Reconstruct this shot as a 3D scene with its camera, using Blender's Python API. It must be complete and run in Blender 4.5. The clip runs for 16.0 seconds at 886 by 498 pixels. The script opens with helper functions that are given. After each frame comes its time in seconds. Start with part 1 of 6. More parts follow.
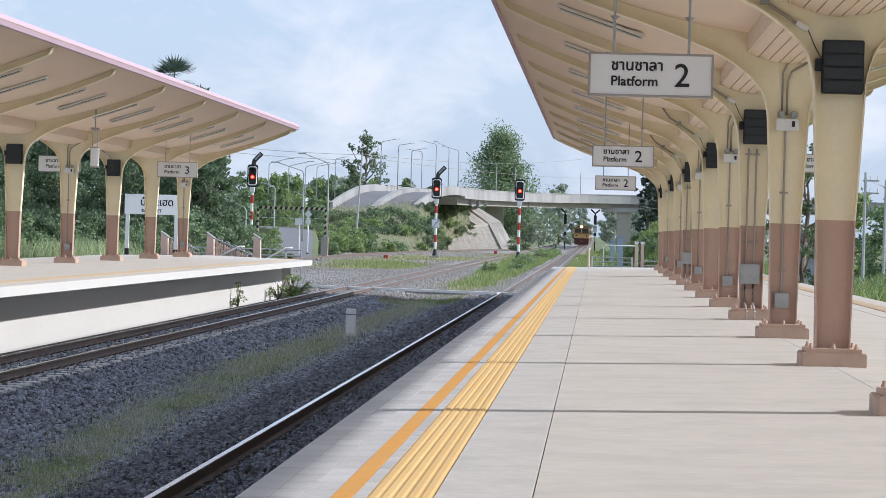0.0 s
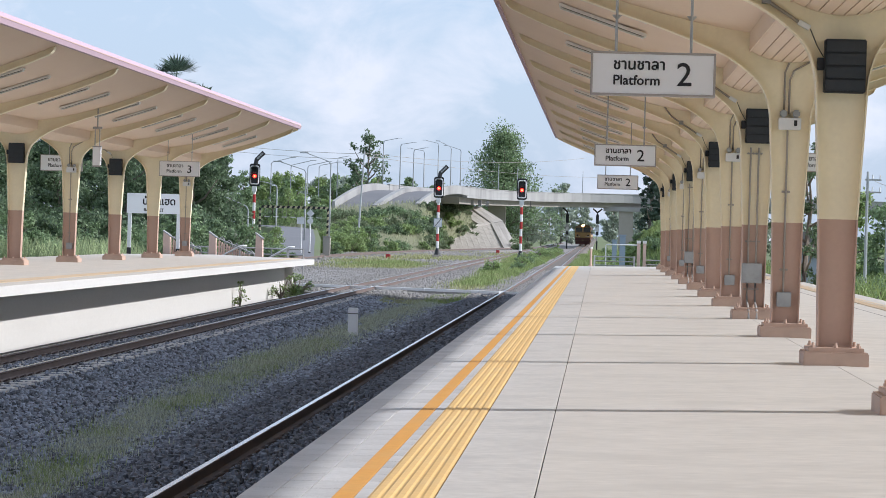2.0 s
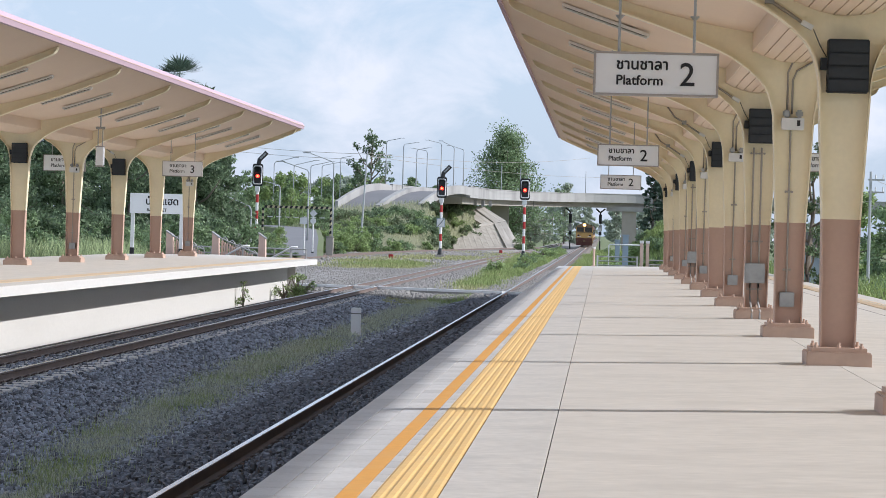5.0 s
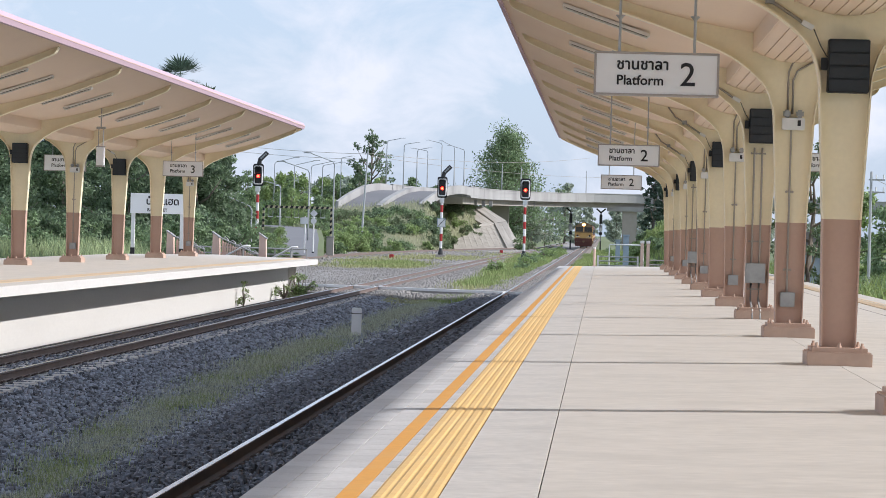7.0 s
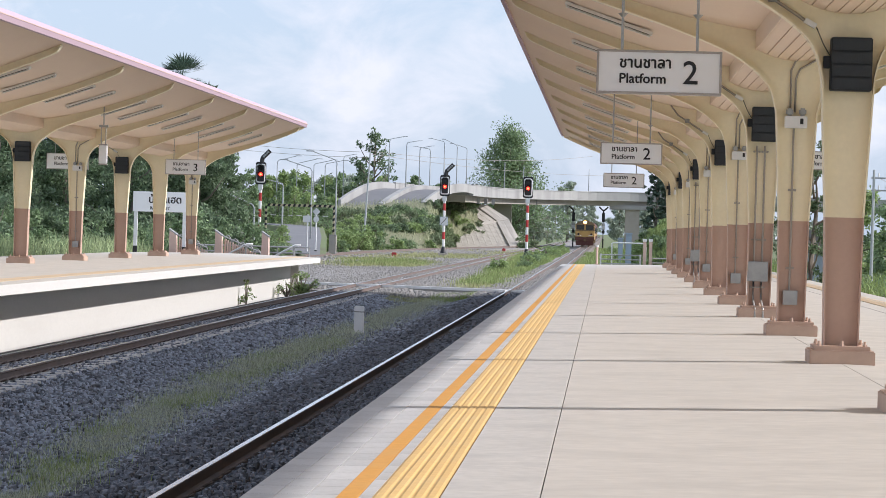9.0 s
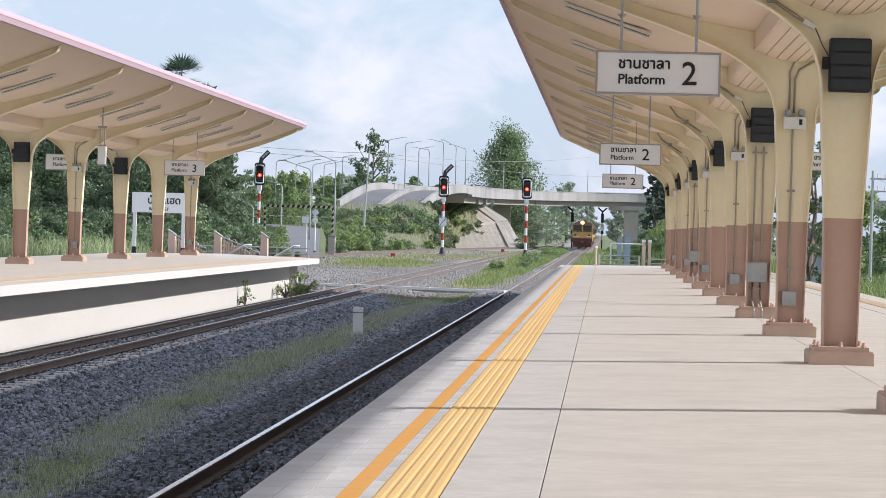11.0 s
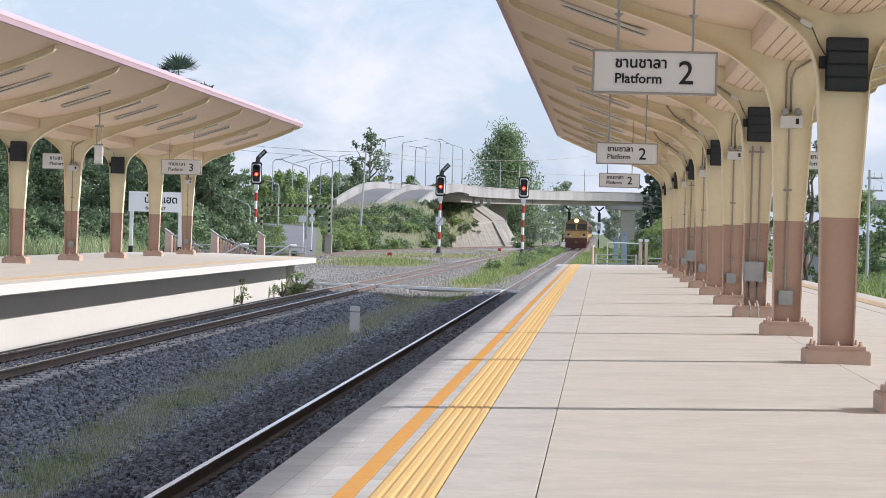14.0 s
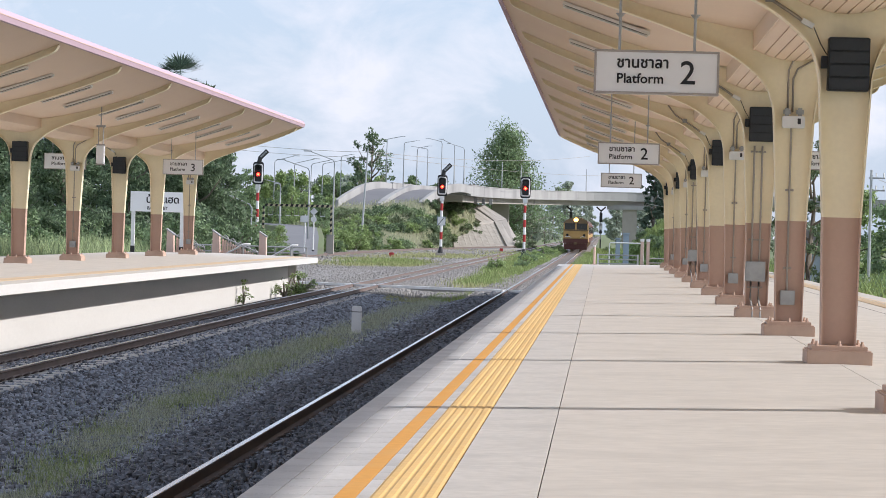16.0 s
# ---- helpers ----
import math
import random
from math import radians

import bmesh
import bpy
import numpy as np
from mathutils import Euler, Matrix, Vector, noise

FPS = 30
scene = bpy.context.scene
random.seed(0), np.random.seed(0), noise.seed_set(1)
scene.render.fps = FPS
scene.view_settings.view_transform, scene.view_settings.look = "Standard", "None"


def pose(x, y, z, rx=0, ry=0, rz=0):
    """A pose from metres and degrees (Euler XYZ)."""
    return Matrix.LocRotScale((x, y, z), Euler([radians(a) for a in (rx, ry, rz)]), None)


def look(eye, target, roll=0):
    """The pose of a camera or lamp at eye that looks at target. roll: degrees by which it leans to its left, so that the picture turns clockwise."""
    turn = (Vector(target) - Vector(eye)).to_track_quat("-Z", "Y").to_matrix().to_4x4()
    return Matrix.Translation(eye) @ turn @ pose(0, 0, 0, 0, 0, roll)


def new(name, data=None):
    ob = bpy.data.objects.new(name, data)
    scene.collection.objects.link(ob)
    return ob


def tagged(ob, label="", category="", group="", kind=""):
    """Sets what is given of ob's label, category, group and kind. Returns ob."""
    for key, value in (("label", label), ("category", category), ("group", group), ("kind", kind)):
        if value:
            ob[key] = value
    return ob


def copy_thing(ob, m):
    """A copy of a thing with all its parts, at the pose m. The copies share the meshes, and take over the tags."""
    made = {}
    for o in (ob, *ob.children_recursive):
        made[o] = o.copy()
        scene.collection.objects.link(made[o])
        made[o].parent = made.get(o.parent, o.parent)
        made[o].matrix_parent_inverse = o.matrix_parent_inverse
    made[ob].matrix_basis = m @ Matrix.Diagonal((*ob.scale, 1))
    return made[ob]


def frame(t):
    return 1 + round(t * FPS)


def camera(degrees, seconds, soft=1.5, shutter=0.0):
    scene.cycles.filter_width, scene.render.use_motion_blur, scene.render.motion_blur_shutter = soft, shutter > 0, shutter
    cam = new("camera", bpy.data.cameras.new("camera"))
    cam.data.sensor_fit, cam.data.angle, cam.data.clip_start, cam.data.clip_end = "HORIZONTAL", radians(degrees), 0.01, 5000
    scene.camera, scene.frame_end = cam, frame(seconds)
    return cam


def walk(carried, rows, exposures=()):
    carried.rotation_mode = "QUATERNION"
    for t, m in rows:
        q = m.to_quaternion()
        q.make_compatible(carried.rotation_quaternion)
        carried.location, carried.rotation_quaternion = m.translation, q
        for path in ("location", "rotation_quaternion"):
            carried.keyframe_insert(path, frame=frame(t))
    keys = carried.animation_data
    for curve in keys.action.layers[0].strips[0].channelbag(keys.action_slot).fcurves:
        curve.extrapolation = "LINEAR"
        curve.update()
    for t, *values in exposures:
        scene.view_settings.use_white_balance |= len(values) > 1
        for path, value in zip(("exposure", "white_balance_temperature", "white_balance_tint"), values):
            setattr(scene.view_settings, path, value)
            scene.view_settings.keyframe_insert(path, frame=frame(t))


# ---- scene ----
# ---- camera ----
EYE_Z = 1.25
LEAN = 1.6


def aim(yaw, pitch):
    return pose(0, 0, EYE_Z, 90 + pitch, 0, yaw) @ pose(0, 0, 0, 0, 0, LEAN)


cam = camera(18.56, 16.0, soft=0.75)
PATH = [(0.0, 3.2318, -0.3713), (0.5, 3.2414, -0.3716), (1.0, 3.2772, -0.3726), (1.5, 3.2951, -0.3731), (2.0, 3.2767, -0.3905),
        (2.5, 3.2593, -0.3721), (3.0, 3.2772, -0.3726), (3.5, 3.2951, -0.3731), (4.0, 3.3137, -0.3915), (6.5, 3.3501, -0.3925),
        (7.0, 3.3501, -0.3925), (7.5, 3.386, -0.4115), (8.0, 3.349, -0.4104), (8.5, 3.4219, -0.431), (9.0, 3.4034, -0.4311),
        (11.5, 3.3675, -0.411), (12.0, 3.2953, -0.4089), (12.5, 3.2588, -0.39), (13.0, 3.2588, -0.39), (13.5, 3.2947, -0.4089),
        (14.0, 3.3126, -0.4285), (14.5, 3.3126, -0.4285), (15.0, 3.3484, -0.4295), (15.5, 3.3496, -0.4296), (16.0, 3.3496, -0.4296)]
walk(cam, [(t, aim(a, b)) for t, a, b in PATH], exposures=[(0.0, 0.28, 6020, 13), (4.2, 0.29, 6070, 13), (8.0, 0.34, 6230, 14.3), (12.5, 0.37, 6300, 14.8), (16.0, 0.34, 6290, 14.8)])

# ---- light ----
SUN_TO = Vector((1.0, 0.056, 0.622)).normalized()
SUN_EL = math.asin(SUN_TO.z)
SUN_AZ = math.atan2(SUN_TO.x, SUN_TO.y)
sun_data = bpy.data.lights.new("sun", "SUN")
sun_data.energy, sun_data.angle, sun_data.color = 3.6, radians(0.7), (1.0, 0.965, 0.91)
sun_ob = new("sun", sun_data)
sun_ob.matrix_world = look((30, -30, 60), Vector((30, -30, 60)) - SUN_TO)
SKY_STRENGTH = 0.121


def build_world():
    w = bpy.data.worlds.new("sky")
    scene.world = w
    w.use_nodes = True
    nt = w.node_tree
    n, l = nt.nodes, nt.links
    bg = n["Background"]
    sky = n.new("ShaderNodeTexSky")
    sky.sky_type, sky.sun_disc = "NISHITA", False
    sky.sun_elevation, sky.sun_rotation = SUN_EL, SUN_AZ
    sky.air_density, sky.dust_density = 1.0, 1.5
    tc = n.new("ShaderNodeTexCoord")
    # clouds: soft layered noise, flattened towards the horizon
    mp = n.new("ShaderNodeMapping")
    mp.inputs["Scale"].default_value = (1.0, 1.0, 1.7)
    l.new(tc.outputs["Generated"], mp.inputs["Vector"])
    big = n.new("ShaderNodeTexNoise")
    big.inputs["Scale"].default_value, big.inputs["Detail"].default_value, big.inputs["Roughness"].default_value = 16.0, 11.0, 0.58
    big.inputs["Distortion"].default_value = 0.4
    l.new(mp.outputs["Vector"], big.inputs["Vector"])
    ramp = n.new("ShaderNodeValToRGB")
    ramp.color_ramp.elements[0].position, ramp.color_ramp.elements[1].position = 0.45, 0.66
    l.new(big.outputs["Fac"], ramp.inputs["Fac"])
    mix = n.new("ShaderNodeMixRGB")
    mix.inputs["Color2"].default_value = (5.75, 5.98, 6.4, 1)
    haze = n.new("ShaderNodeMixRGB")
    haze.inputs["Fac"].default_value = 0.7
    haze.inputs["Color2"].default_value = (4.3, 5.25, 6.5, 1)
    l.new(sky.outputs["Color"], haze.inputs["Color1"])
    l.new(haze.outputs["Color"], mix.inputs["Color1"])
    l.new(ramp.outputs["Color"], mix.inputs["Fac"])
    l.new(mix.outputs["Color"], bg.inputs["Color"])
    bg.inputs["Strength"].default_value = SKY_STRENGTH


build_world()


# ---- materials ----
def mat(name, color, rough=0.7, metal=0.0, var=0.12, scale=3.0, bump=0.0, bscale=40.0, dark=None, stain=0.0, sscale=0.6, rand=0.0, emit=0.0,
        spec=0.5, stretch=(1, 1, 1), trans=0.0):
    m = bpy.data.materials.new(name)
    m.use_nodes = True
    n, l = m.node_tree.nodes, m.node_tree.links
    p = n["Principled BSDF"]
    p.inputs["Roughness"].default_value, p.inputs["Metallic"].default_value = rough, metal
    p.inputs["Specular IOR Level"].default_value = spec
    c = (*color, 1)
    if emit:
        p.inputs["Base Color"].default_value = c
        p.inputs["Emission Color"].default_value = c
        p.inputs["Emission Strength"].default_value = emit
        return m
    tc = n.new("ShaderNodeTexCoord")
    mp = n.new("ShaderNodeMapping")
    mp.inputs["Scale"].default_value = stretch
    l.new(tc.outputs["Object"], mp.inputs["Vector"])
    fine = n.new("ShaderNodeTexNoise")
    fine.inputs["Scale"].default_value, fine.inputs["Detail"].default_value = scale * 6, 6
    l.new(mp.outputs["Vector"], fine.inputs["Vector"])
    wide = n.new("ShaderNodeTexNoise")
    wide.inputs["Scale"].default_value, wide.inputs["Detail"].default_value = sscale, 5
    l.new(mp.outputs["Vector"], wide.inputs["Vector"])
    a = n.new("ShaderNodeMixRGB")
    a.inputs["Color1"].default_value = (*[v * (1 - var) for v in color], 1)
    a.inputs["Color2"].default_value = (*[min(1, v * (1 + var)) for v in color], 1)
    l.new(fine.outputs["Fac"], a.inputs["Fac"])
    out = a.outputs["Color"]
    if stain:
        r = n.new("ShaderNodeValToRGB")
        r.color_ramp.elements[0].position, r.color_ramp.elements[1].position = 0.45, 0.72
        l.new(wide.outputs["Fac"], r.inputs["Fac"])
        f = n.new("ShaderNodeMath")
        f.operation = "MULTIPLY"
        f.inputs[1].default_value = stain
        l.new(r.outputs["Color"], f.inputs[0])
        s = n.new("ShaderNodeMixRGB")
        s.inputs["Color2"].default_value = (*(dark or [v * 0.5 for v in color]), 1)
        l.new(f.outputs[0], s.inputs["Fac"])
        l.new(out, s.inputs["Color1"])
        out = s.outputs["Color"]
    if rand:
        oi = n.new("ShaderNodeObjectInfo")
        ge = n.new("ShaderNodeNewGeometry")
        ad = n.new("ShaderNodeMath")
        l.new(oi.outputs["Random"], ad.inputs[0])
        l.new(ge.outputs["Random Per Island"], ad.inputs[1])
        fr = n.new("ShaderNodeMath")
        fr.operation = "FRACT"
        l.new(ad.outputs[0], fr.inputs[0])
        mr = n.new("ShaderNodeMapRange")
        mr.inputs["To Min"].default_value, mr.inputs["To Max"].default_value = 1 - rand, 1 + rand
        l.new(fr.outputs[0], mr.inputs["Value"])
        hs = n.new("ShaderNodeHueSaturation")
        l.new(mr.outputs["Result"], hs.inputs["Value"])
        l.new(out, hs.inputs["Color"])
        out = hs.outputs["Color"]
    l.new(out, p.inputs["Base Color"])
    if bump:
        b = n.new("ShaderNodeTexNoise")
        b.inputs["Scale"].default_value, b.inputs["Detail"].default_value = bscale, 6
        l.new(mp.outputs["Vector"], b.inputs["Vector"])
        bu = n.new("ShaderNodeBump")
        bu.inputs["Strength"].default_value, bu.inputs["Distance"].default_value = bump, 0.02
        l.new(b.outputs["Fac"], bu.inputs["Height"])
        l.new(bu.outputs["Normal"], p.inputs["Normal"])
    if trans:
        t = n.new("ShaderNodeBsdfTranslucent")
        l.new(out, t.inputs["Color"])
        mx = n.new("ShaderNodeMixShader")
        mx.inputs["Fac"].default_value = trans
        l.new(p.outputs[0], mx.inputs[1])
        l.new(t.outputs[0], mx.inputs[2])
        l.new(mx.outputs[0], n["Material Output"].inputs["Surface"])
    return m


M = {}
M["concrete"] = mat("platform_concrete", (0.55, 0.512, 0.455), 0.8, var=0.16, scale=1.7, stain=0.6, dark=(0.43, 0.4, 0.355), sscale=1.6, bump=0.08, bscale=60, stretch=(0.65, 1, 1))
M["edge_slab"] = mat("grey_edge_slab_concrete", (0.53, 0.502, 0.458), 0.8, var=0.18, scale=1.9, stain=0.55, dark=(0.39, 0.375, 0.35), sscale=1.8, bump=0.08, bscale=60)
M["paver"] = mat("edge_paver_concrete", (0.49, 0.48, 0.465), 0.85, var=0.14, scale=4, stain=0.45, dark=(0.36, 0.35, 0.335), sscale=2.4, rand=0.1, bump=0.15)
M["grout"] = mat("grey_paver_grout", (0.34, 0.33, 0.315), 0.9, var=0.2, scale=6)
M["joint"] = mat("dark_joint_sealant", (0.12, 0.11, 0.1), 0.95, var=0.5, scale=3)
M["orange_paint"] = mat("orange_line_paint", (0.66, 0.315, 0.05), 0.7, var=0.12, stain=0.3, dark=(0.6, 0.36, 0.14), sscale=2)
M["tactile"] = mat("yellow_tactile_tile", (0.71, 0.465, 0.18), 0.8, var=0.12, stain=0.3, dark=(0.64, 0.49, 0.25), sscale=1.5, rand=0.05)
M["white_wall"] = mat("white_painted_concrete", (0.64, 0.62, 0.58), 0.8, var=0.06, stain=0.3, dark=(0.54, 0.515, 0.475), sscale=0.5, bump=0.05, stretch=(1, 0.25, 1))
M["cream"] = mat("cream_steel_paint", (0.9, 0.8, 0.575), 0.5, var=0.06, stain=0.4, dark=(0.74, 0.645, 0.45), sscale=1.4)
M["brown"] = mat("brown_steel_paint", (0.54, 0.37, 0.29), 0.55, var=0.06, stain=0.35, dark=(0.44, 0.3, 0.235), sscale=1.5)
M["plinth"] = mat("brown_plinth_paint", (0.54, 0.385, 0.3), 0.65, var=0.06, stain=0.3, sscale=3)
M["soffit"] = mat("peach_soffit_panel", (0.8, 0.628, 0.475), 0.55, var=0.04, stain=0.25, dark=(0.7, 0.52, 0.4), sscale=0.7)
M["fascia"] = mat("pale_pink_fascia", (0.52, 0.375, 0.435), 0.5, var=0.03)
M["roof_top"] = mat("roof_sheet", (0.6, 0.5, 0.48), 0.5)
M["lampglass"] = mat("tube_diffuser", (0.75, 0.72, 0.66), 0.4)
M["fitting"] = mat("beige_light_fitting", (0.5, 0.4, 0.3), 0.5)
# dark colour painted where hollows would lie in shade
M["hollow_shade"] = mat("painted_hollow_shade", (0.09, 0.075, 0.06), 0.7)
M["black"] = mat("black_speaker_cabinet", (0.02, 0.023, 0.028), 0.6, bump=0.1, bscale=200)
M["grille"] = mat("speaker_grille", (0.036, 0.042, 0.05), 0.75, bump=0.3, bscale=300)
M["galv"] = mat("galvanised_steel", (0.42, 0.42, 0.41), 0.45, metal=0.5, var=0.15, scale=8, stain=0.3, sscale=8)
M["conduit"] = mat("conduit_pipe", (0.37, 0.335, 0.29), 0.5, metal=0.2)
M["greybox"] = mat("grey_junction_box", (0.36, 0.37, 0.37), 0.5, var=0.12, stain=0.4, sscale=6)
M["signface"] = mat("white_sign_face", (0.88, 0.88, 0.89), 0.35, var=0.02)
M["signframe"] = mat("grey_sign_frame", (0.42, 0.385, 0.36), 0.45, metal=0.2)
M["ink"] = mat("black_lettering", (0.015, 0.015, 0.02), 0.5)
M["white"] = mat("white_paint", (0.78, 0.78, 0.77), 0.55, var=0.05, stain=0.2, sscale=4)
M["red_paint"] = mat("red_paint", (0.42, 0.03, 0.03), 0.5)
M["blackpaint"] = mat("black_paint", (0.02, 0.02, 0.022), 0.5)
M["red_lamp"] = mat("lit_red_lens", (1.0, 0.03, 0.02), emit=2.6)
M["red_core"] = mat("lit_red_core", (1.0, 0.12, 0.04), emit=6.0)
M["dark_lens"] = mat("dark_lens", (0.02, 0.02, 0.02), 0.15)
M["headlight"] = mat("lit_headlight", (1.0, 0.74, 0.4), emit=40.0)
# emission of the disc that imitates the headlamps' orange glare
M["headglow"] = mat("headlamp_glow", (1.0, 0.5, 0.12), emit=2.2)
M["rail"] = mat("rusty_rail_side", (0.075, 0.05, 0.043), 0.75, var=0.2, scale=4, stain=0.4, sscale=3)
M["rail_pale"] = mat("pale_rail_side", (0.17, 0.125, 0.105), 0.75, var=0.2, scale=4, stain=0.4, sscale=3)
M["railhead"] = mat("polished_rail_head", (0.86, 0.86, 0.87), 0.2, metal=0.95, var=0.05)
M["sleeper"] = mat("concrete_sleeper", (0.5, 0.485, 0.46), 0.85, var=0.2, rand=0.12)
M["clip"] = mat("rusted_rail_clip", (0.07, 0.05, 0.04), 0.8)
# near-black bed: shade in the gaps between stones is put into its colour
M["ballast"] = mat("gap_shade_ballast", (0.024, 0.025, 0.028), 0.9, var=0.5, scale=6, stain=0.25, dark=(0.17, 0.16, 0.14), sscale=0.4, bump=1.0, bscale=16)
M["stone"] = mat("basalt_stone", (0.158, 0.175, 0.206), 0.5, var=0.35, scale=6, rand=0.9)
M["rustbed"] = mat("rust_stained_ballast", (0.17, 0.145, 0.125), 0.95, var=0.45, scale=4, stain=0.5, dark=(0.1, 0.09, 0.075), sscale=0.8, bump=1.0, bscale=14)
M["darkstone"] = mat("darker_ballast_stone", (0.07, 0.077, 0.094), 0.5, var=0.35, scale=6, rand=0.9)
# sunlit copy of the ballast: the sun past the canopy shadow is in this colour
M["sunlit_stone"] = mat("sunlit_ballast_tone", (0.27, 0.255, 0.238), 0.9, var=0.45, scale=5, bump=1.0, bscale=14)
M["dirt"] = mat("trodden_dirt", (0.27, 0.26, 0.25), 0.95, var=0.25, scale=2, stain=0.6, dark=(0.19, 0.185, 0.17), sscale=0.5, bump=0.5, bscale=10)
M["soil"] = mat("grassy_soil", (0.15, 0.19, 0.08), 0.95, var=0.3, scale=1.2, stain=0.6, dark=(0.16, 0.14, 0.09), sscale=0.15, bump=0.6, bscale=8)
M["hillsoil"] = mat("dry_slope_earth", (0.2, 0.2, 0.12), 0.95, var=0.35, scale=2, stain=0.7, dark=(0.12, 0.15, 0.07), sscale=0.4, bump=0.6, bscale=8)
M["grass"] = mat("grass_blades", (0.25, 0.32, 0.11), 0.7, rand=0.35, trans=0.3)
M["hillgrass"] = mat("bleached_slope_grass", (0.38, 0.4, 0.25), 0.75, rand=0.4, trans=0.25)
M["straw"] = mat("straw_grass_blades", (0.36, 0.37, 0.17), 0.75, rand=0.4, trans=0.3)
M["palegrass"] = mat("bleached_grass_blades", (0.42, 0.455, 0.335), 0.75, rand=0.5, trans=0.25)
M["drygrass"] = mat("dry_grass_blades", (0.33, 0.4, 0.2), 0.75, rand=0.35, trans=0.25)
M["asphalt"] = mat("road_asphalt", (0.17, 0.17, 0.178), 0.85, var=0.15, stain=0.3, dark=(0.25, 0.24, 0.23), sscale=0.2)
M["bridge"] = mat("bridge_concrete", (0.37, 0.365, 0.355), 0.85, var=0.1, stain=0.7, dark=(0.21, 0.205, 0.2), sscale=0.3, stretch=(1, 1, 0.3))
M["pier"] = mat("pier_concrete", (0.4, 0.37, 0.33), 0.85, var=0.1, stain=0.5, dark=(0.27, 0.24, 0.2), sscale=0.4)
M["revet"] = mat("revetment_concrete", (0.36, 0.33, 0.285), 0.9, var=0.12, stain=0.6, dark=(0.2, 0.185, 0.16), sscale=0.5, stretch=(2, 2, 0.3))
M["lamp_post"] = mat("grey_lamp_post", (0.42, 0.44, 0.45), 0.5, metal=0.3)
M["bark"] = mat("bark", (0.19, 0.16, 0.13), 0.9, var=0.3, bump=0.5, bscale=12)
M["leaf"] = mat("leaf_mid", (0.205, 0.285, 0.145), 0.6, rand=0.45, trans=0.4)
M["leaf_dark"] = mat("leaf_dark", (0.14, 0.2, 0.11), 0.6, rand=0.5, trans=0.38)
M["leaf_light"] = mat("leaf_light", (0.28, 0.37, 0.15), 0.6, rand=0.4, trans=0.42)
# leaves of distant trees: the air's haze is mixed into this pale colour
M["leaf_hazed"] = mat("leaf_hazed", (0.38, 0.43, 0.35), 0.8, rand=0.3, trans=0.4)
M["leaf_conifer"] = mat("leaf_conifer", (0.075, 0.115, 0.08), 0.7, rand=0.45, trans=0.25)
M["leaf_olive"] = mat("leaf_olive", (0.205, 0.255, 0.145), 0.7, rand=0.4, trans=0.4)
M["peach_line"] = mat("faded_platform_line", (0.62, 0.47, 0.3), 0.7, stain=0.3, sscale=1)
M["loco_yellow"] = mat("loco_yellow", (0.52, 0.31, 0.1), 0.4, var=0.08, stain=0.35, dark=(0.25, 0.12, 0.03), sscale=1.0)
M["loco_red"] = mat("loco_maroon", (0.11, 0.035, 0.025), 0.6, stain=0.3, sscale=1.5)
M["loco_dark"] = mat("loco_roof_soot", (0.2, 0.13, 0.065), 0.7, stain=0.4, sscale=1)
M["glass"] = mat("dark_window_glass", (0.05, 0.045, 0.04), 0.08)
M["pink_wall"] = mat("pink_stair_wall", (0.66, 0.48, 0.4), 0.75, var=0.06)
M["blue_grey"] = mat("blue_grey_cabinet", (0.32, 0.39, 0.48), 0.5)
M["yellow_sign"] = mat("faded_yellow_bar", (0.5, 0.44, 0.28), 0.5)


# ---- mesh helpers ----
def smooth(me, on=True):
    me.polygons.foreach_set("use_smooth", [on] * len(me.polygons))


def part(name, bm, material, parent=None, label="", soft=False):
    me = bpy.data.meshes.new(name)
    bm.normal_update()
    bm.to_mesh(me)
    bm.free()
    me.materials.append(material)
    if soft:
        smooth(me)
    ob = new(name, me)
    ob.parent = parent
    if label:
        ob["label"] = label
    return ob


def empty(name, x=0, y=0, z=0, rz=0, label="", category="", group="", kind=""):
    ob = new(name)
    ob.empty_display_size = 0.2
    ob.matrix_world = pose(x, y, z, 0, 0, rz)
    return tagged(ob, label, category, group, kind)


def box(bm, x0, x1, y0, y1, z0, z1, bevel=0.0):
    m = Matrix.Translation(((x0 + x1) / 2, (y0 + y1) / 2, (z0 + z1) / 2)) @ Matrix.Diagonal((abs(x1 - x0), abs(y1 - y0), abs(z1 - z0), 1))
    r = bmesh.ops.create_cube(bm, size=1, matrix=m)
    if bevel:
        es = list({e for v in r["verts"] for e in v.link_edges})
        bmesh.ops.bevel(bm, geom=es, offset=bevel, segments=2, affect="EDGES")
    return bm


def boxed(x0, x1, y0, y1, z0, z1, bevel=0.0):
    return box(bmesh.new(), x0, x1, y0, y1, z0, z1, bevel)


def rod(bm, a, b, r0, r1=None, seg=8):
    a, b = Vector(a), Vector(b)
    d = b - a
    m = Matrix.Translation((a + b) / 2) @ d.to_track_quat("Z", "Y").to_matrix().to_4x4()
    bmesh.ops.create_cone(bm, cap_ends=True, segments=seg, radius1=r0, radius2=r0 if r1 is None else r1, depth=d.length, matrix=m)
    return bm


